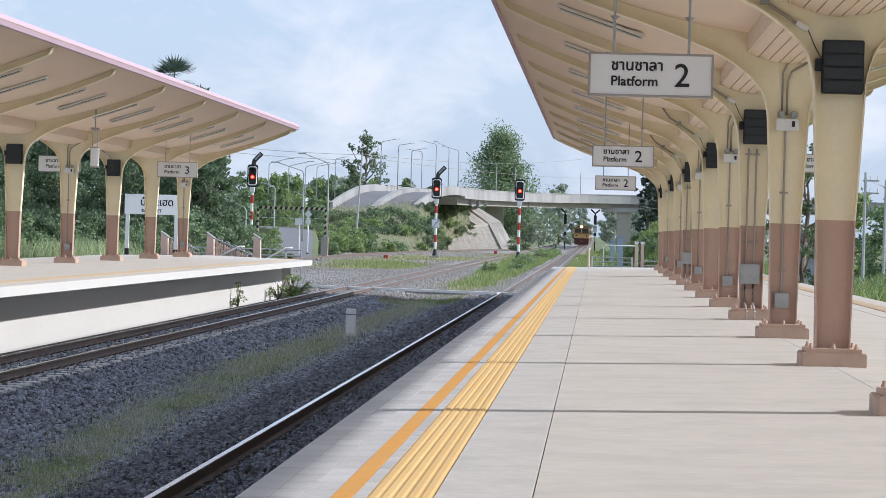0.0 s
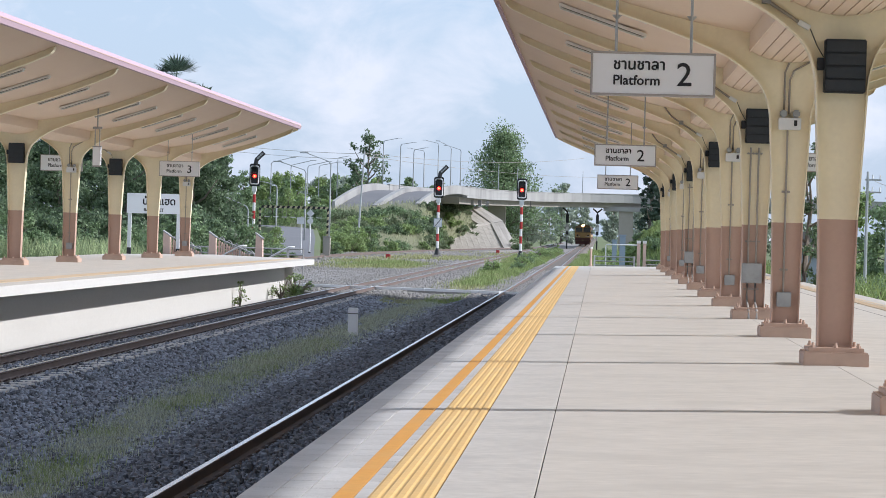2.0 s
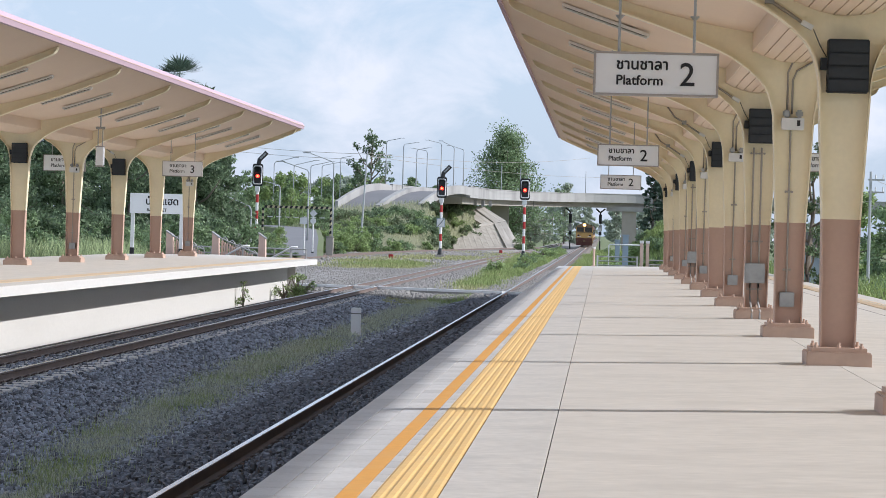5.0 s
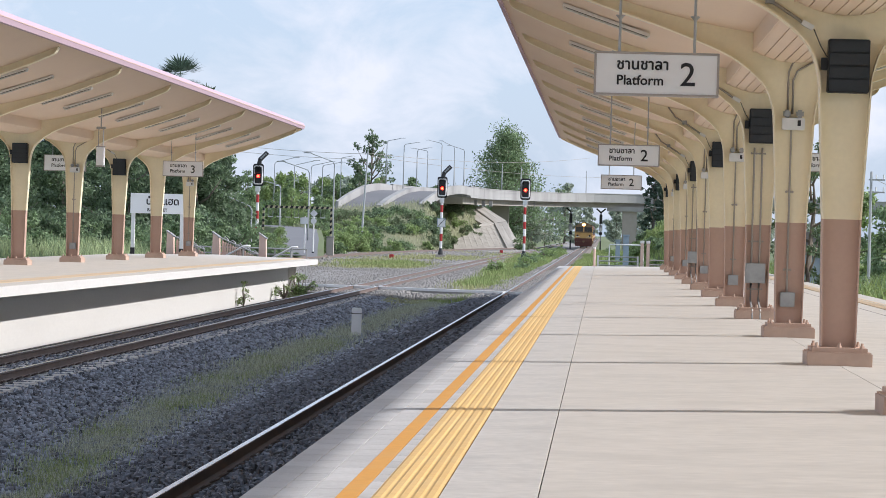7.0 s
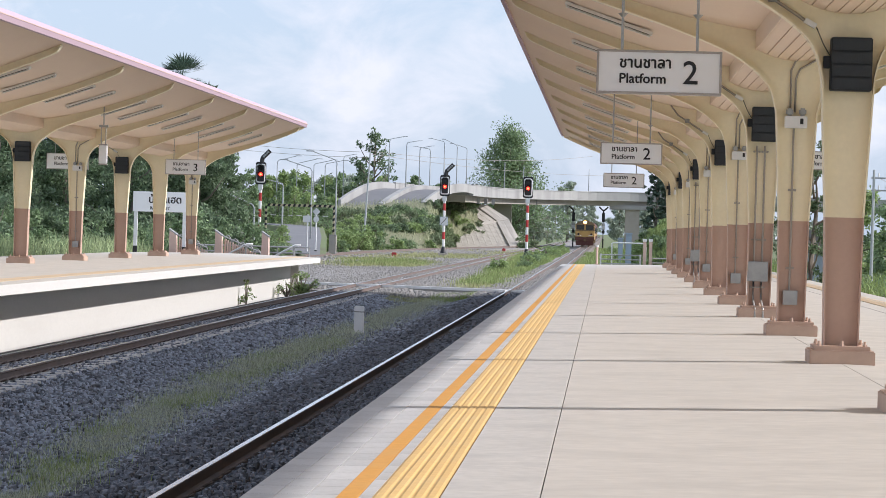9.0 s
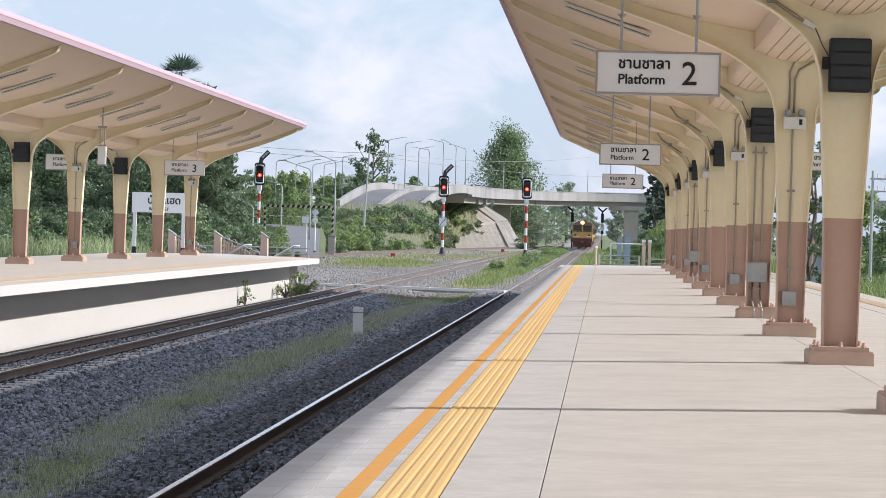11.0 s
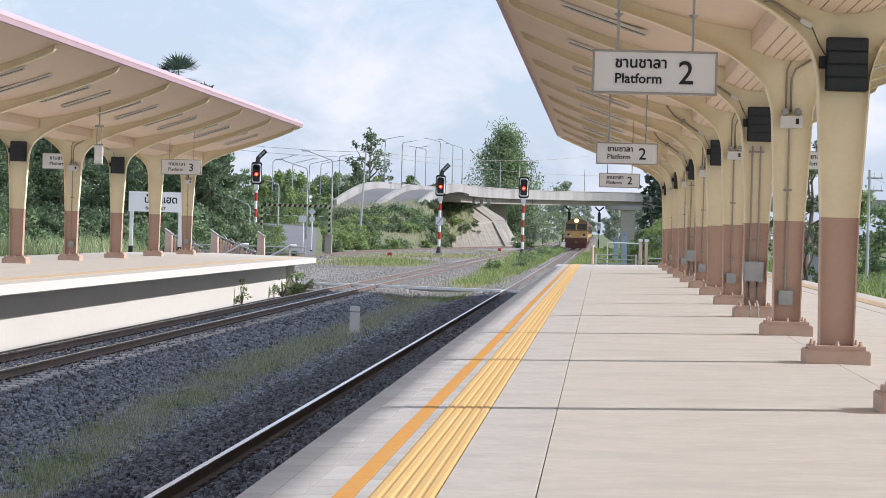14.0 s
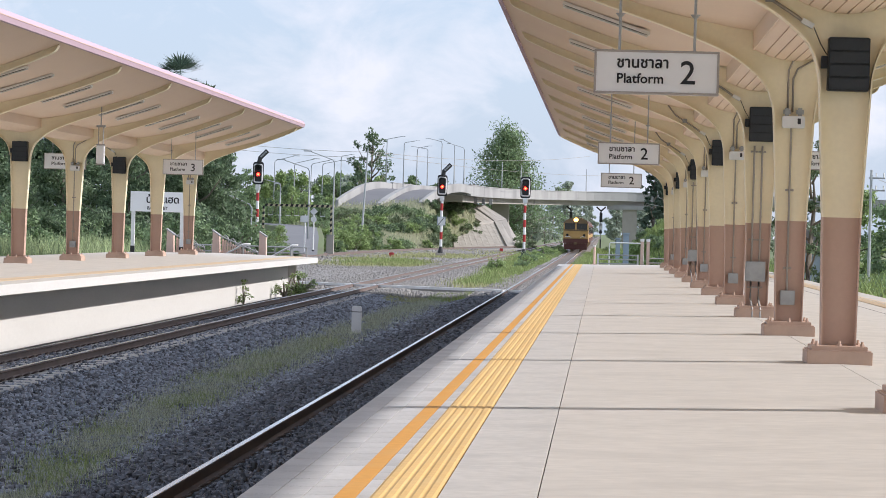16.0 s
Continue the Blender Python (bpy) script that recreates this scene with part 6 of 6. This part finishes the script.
# ---- train ----
def make_loco():
    t = empty("locomotive", label="yellow and maroon diesel locomotive with a lit headlight", category="locomotive")
    L = 16
    prof = [(-1.4, 1.05), (-1.4, 2.95), (-1.28, 3.35), (-.85, 3.62), (.85, 3.62), (1.28, 3.35), (1.4, 2.95), (1.4, 1.05)]
    part("body", strip(bmesh.new(), prof, .35, L), M["loco_yellow"], t, "yellow painted body")
    # cab front: raked upper face with window posts and a lower nose panel
    nose = bmesh.new()
    box(nose, -1.4, 1.4, .1, .36, 1.45, 2.35, .06)
    part("nose_panel", nose, M["loco_yellow"], t, "yellow lower front panel")
    part("waist_band", boxed(-1.41, 1.41, .06, .34, 2.36, 2.48, .02), M["loco_dark"], t)
    for a, b in ((-1.4, -1.27), (-.1, .1), (1.27, 1.4)):
        part("window_post", boxed(a, b, .16, .36, 2.48, 3.3), M["loco_yellow"], t)
    part("brow", strip(bmesh.new(), [(-1.4, 3.2), (1.4, 3.2), (1.25, 3.45), (.8, 3.68), (-.8, 3.68), (-1.25, 3.45)], .05, .4), M["loco_dark"], t, "sooty brown roof edge")
    for s in (-1, 1):
        part("windscreen", boxed(*sorted((s * .1, s * 1.27)), .28, .34, 2.5, 3.22), M["glass"], t, "dark windscreen")
        lamp = part("marker_lamp", rod(bmesh.new(), (s * .95, .02, 1.86), (s * .95, .12, 1.86), .17, None, 14), M["loco_dark"], t)
        part("lens", rod(bmesh.new(), (s * .95, .0, 1.86), (s * .95, .03, 1.86), .12, None, 14), M["dark_lens"], lamp)
        part("handrail", pipe(bmesh.new(), [(s * .5, .0, 1.6), (s * .75, -.04, 1.72), (s * 1.2, -.04, 1.66)], .03, 5), M["white"], t)
        part("wiper", rod(bmesh.new(), (s * .5, .26, 2.52), (s * .7, .26, 3.0), .015), M["blackpaint"], t)
    part("roof_hatch", boxed(-.7, .7, 1.2, 13, 3.62, 3.82, .05), M["loco_dark"], t)
    part("exhaust", boxed(-.25, .25, 6, 6.8, 3.8, 4.0), M["loco_dark"], t)
    # added glowing disc, stands for the orange glare round the two headlamps
    part("headlight_glow", rod(bmesh.new(), (0, -.04, 3.6), (0, -.02, 3.6), .27, None, 20), M["headglow"], t, "orange glowing disc added as the glare round the headlamps")
    hl = part("headlight_box", boxed(-.34, .34, -.02, .3, 3.42, 3.8, .06), M["loco_dark"], t)
    for s in (-.11, .11):
        part("headlamp", rod(bmesh.new(), (s, -.05, 3.6), (s, .0, 3.6), .1, None, 16), M["headlight"], hl, "glowing headlamp")
    part("buffer_beam", boxed(-1.4, 1.4, .0, .4, .95, 1.45, .03), M["loco_red"], t, "maroon buffer beam")
    pilot = bmesh.new()
    for i in range(9):
        x = -1.2 + i * .3
        box(pilot, x - .06, x + .06, -.05, .1, .22, .95)
    box(pilot, -1.3, 1.3, .05, .2, .25, .9)
    part("pilot", pilot, M["loco_red"], t, "maroon slatted pilot")
    part("coupler", boxed(-.16, .16, -.4, .1, .8, 1.1, .04), M["loco_dark"], t)
    for y in (3.2, 12.5):
        part("bogie", boxed(-1.1, 1.1, y - 1.8, y + 1.8, .25, 1.0, .05), M["loco_dark"], t)
        for q in (-1.3, 0, 1.3):
            for s in (-.5, .5):
                part("wheel", rod(bmesh.new(), (s - .06, y + q, .46), (s + .06, y + q, .46), .46, None, 18), M["loco_dark"], t)
    for i in range(7):
        part("side_grille", boxed(1.39, 1.415, 2.6 + i * 1.6, 3.8 + i * 1.6, 2.0, 3.0), M["loco_dark"], t)
    return t


def make_coach():
    c = empty("passenger_coach", label="dull maroon and cream passenger coach in the train", category="railway coach", group="coaches of the train")
    prof = [(-1.4, 1.0), (-1.4, 3.1), (-1.1, 3.6), (-.5, 3.85), (.5, 3.85), (1.1, 3.6), (1.4, 3.1), (1.4, 1.0)]
    part("body", strip(bmesh.new(), prof, 0, 20), M["loco_red"], c)
    part("roof", strip(bmesh.new(), [(-1.12, 3.61), (-.5, 3.87), (.5, 3.87), (1.12, 3.61), (1.1, 3.55), (-1.1, 3.55)], -.02, 20.02), M["loco_dark"], c)
    for i in range(9):
        part("window", boxed(1.39, 1.41, 1.4 + i * 2, 2.6 + i * 2, 2.1, 2.9), M["glass"], c)
    part("band", boxed(1.395, 1.405, 0, 20, 1.5, 1.9), M["loco_yellow"], c)
    for y in (3, 17):
        part("bogie", boxed(-1.1, 1.1, y - 1.5, y + 1.5, .2, 1.0, .05), M["loco_dark"], c)
    part("end_wall", boxed(-.4, .4, -.4, 0, 1.1, 3.2), M["loco_dark"], c)
    return c


loco = make_loco()
first_coach = make_coach()
coaches = [first_coach] + [copy_thing(first_coach, pose(0, 0, 0)) for _ in range(4)]


def train_at(t):
    """Distance of the locomotive's front along the track."""
    return 510 - 12.0 * t - .04 * t * t


def on_track(y):
    return pose(NEAR_TRACK - math.sin(radians(NEAR_TURN)) * (y - 60), y, RAIL_Z + math.sin(radians(RISE)) * (y - LIFT_Y), RISE, 0, NEAR_TURN)


def motions():
    times = (0, 2, 4, 6, 8, 10, 12, 14, 16)
    walk(loco, [(t, on_track(train_at(t))) for t in times])
    for i, c in enumerate(coaches):
        walk(c, [(t, on_track(train_at(t) + 16.9 + 20.8 * i)) for t in times])


motions()
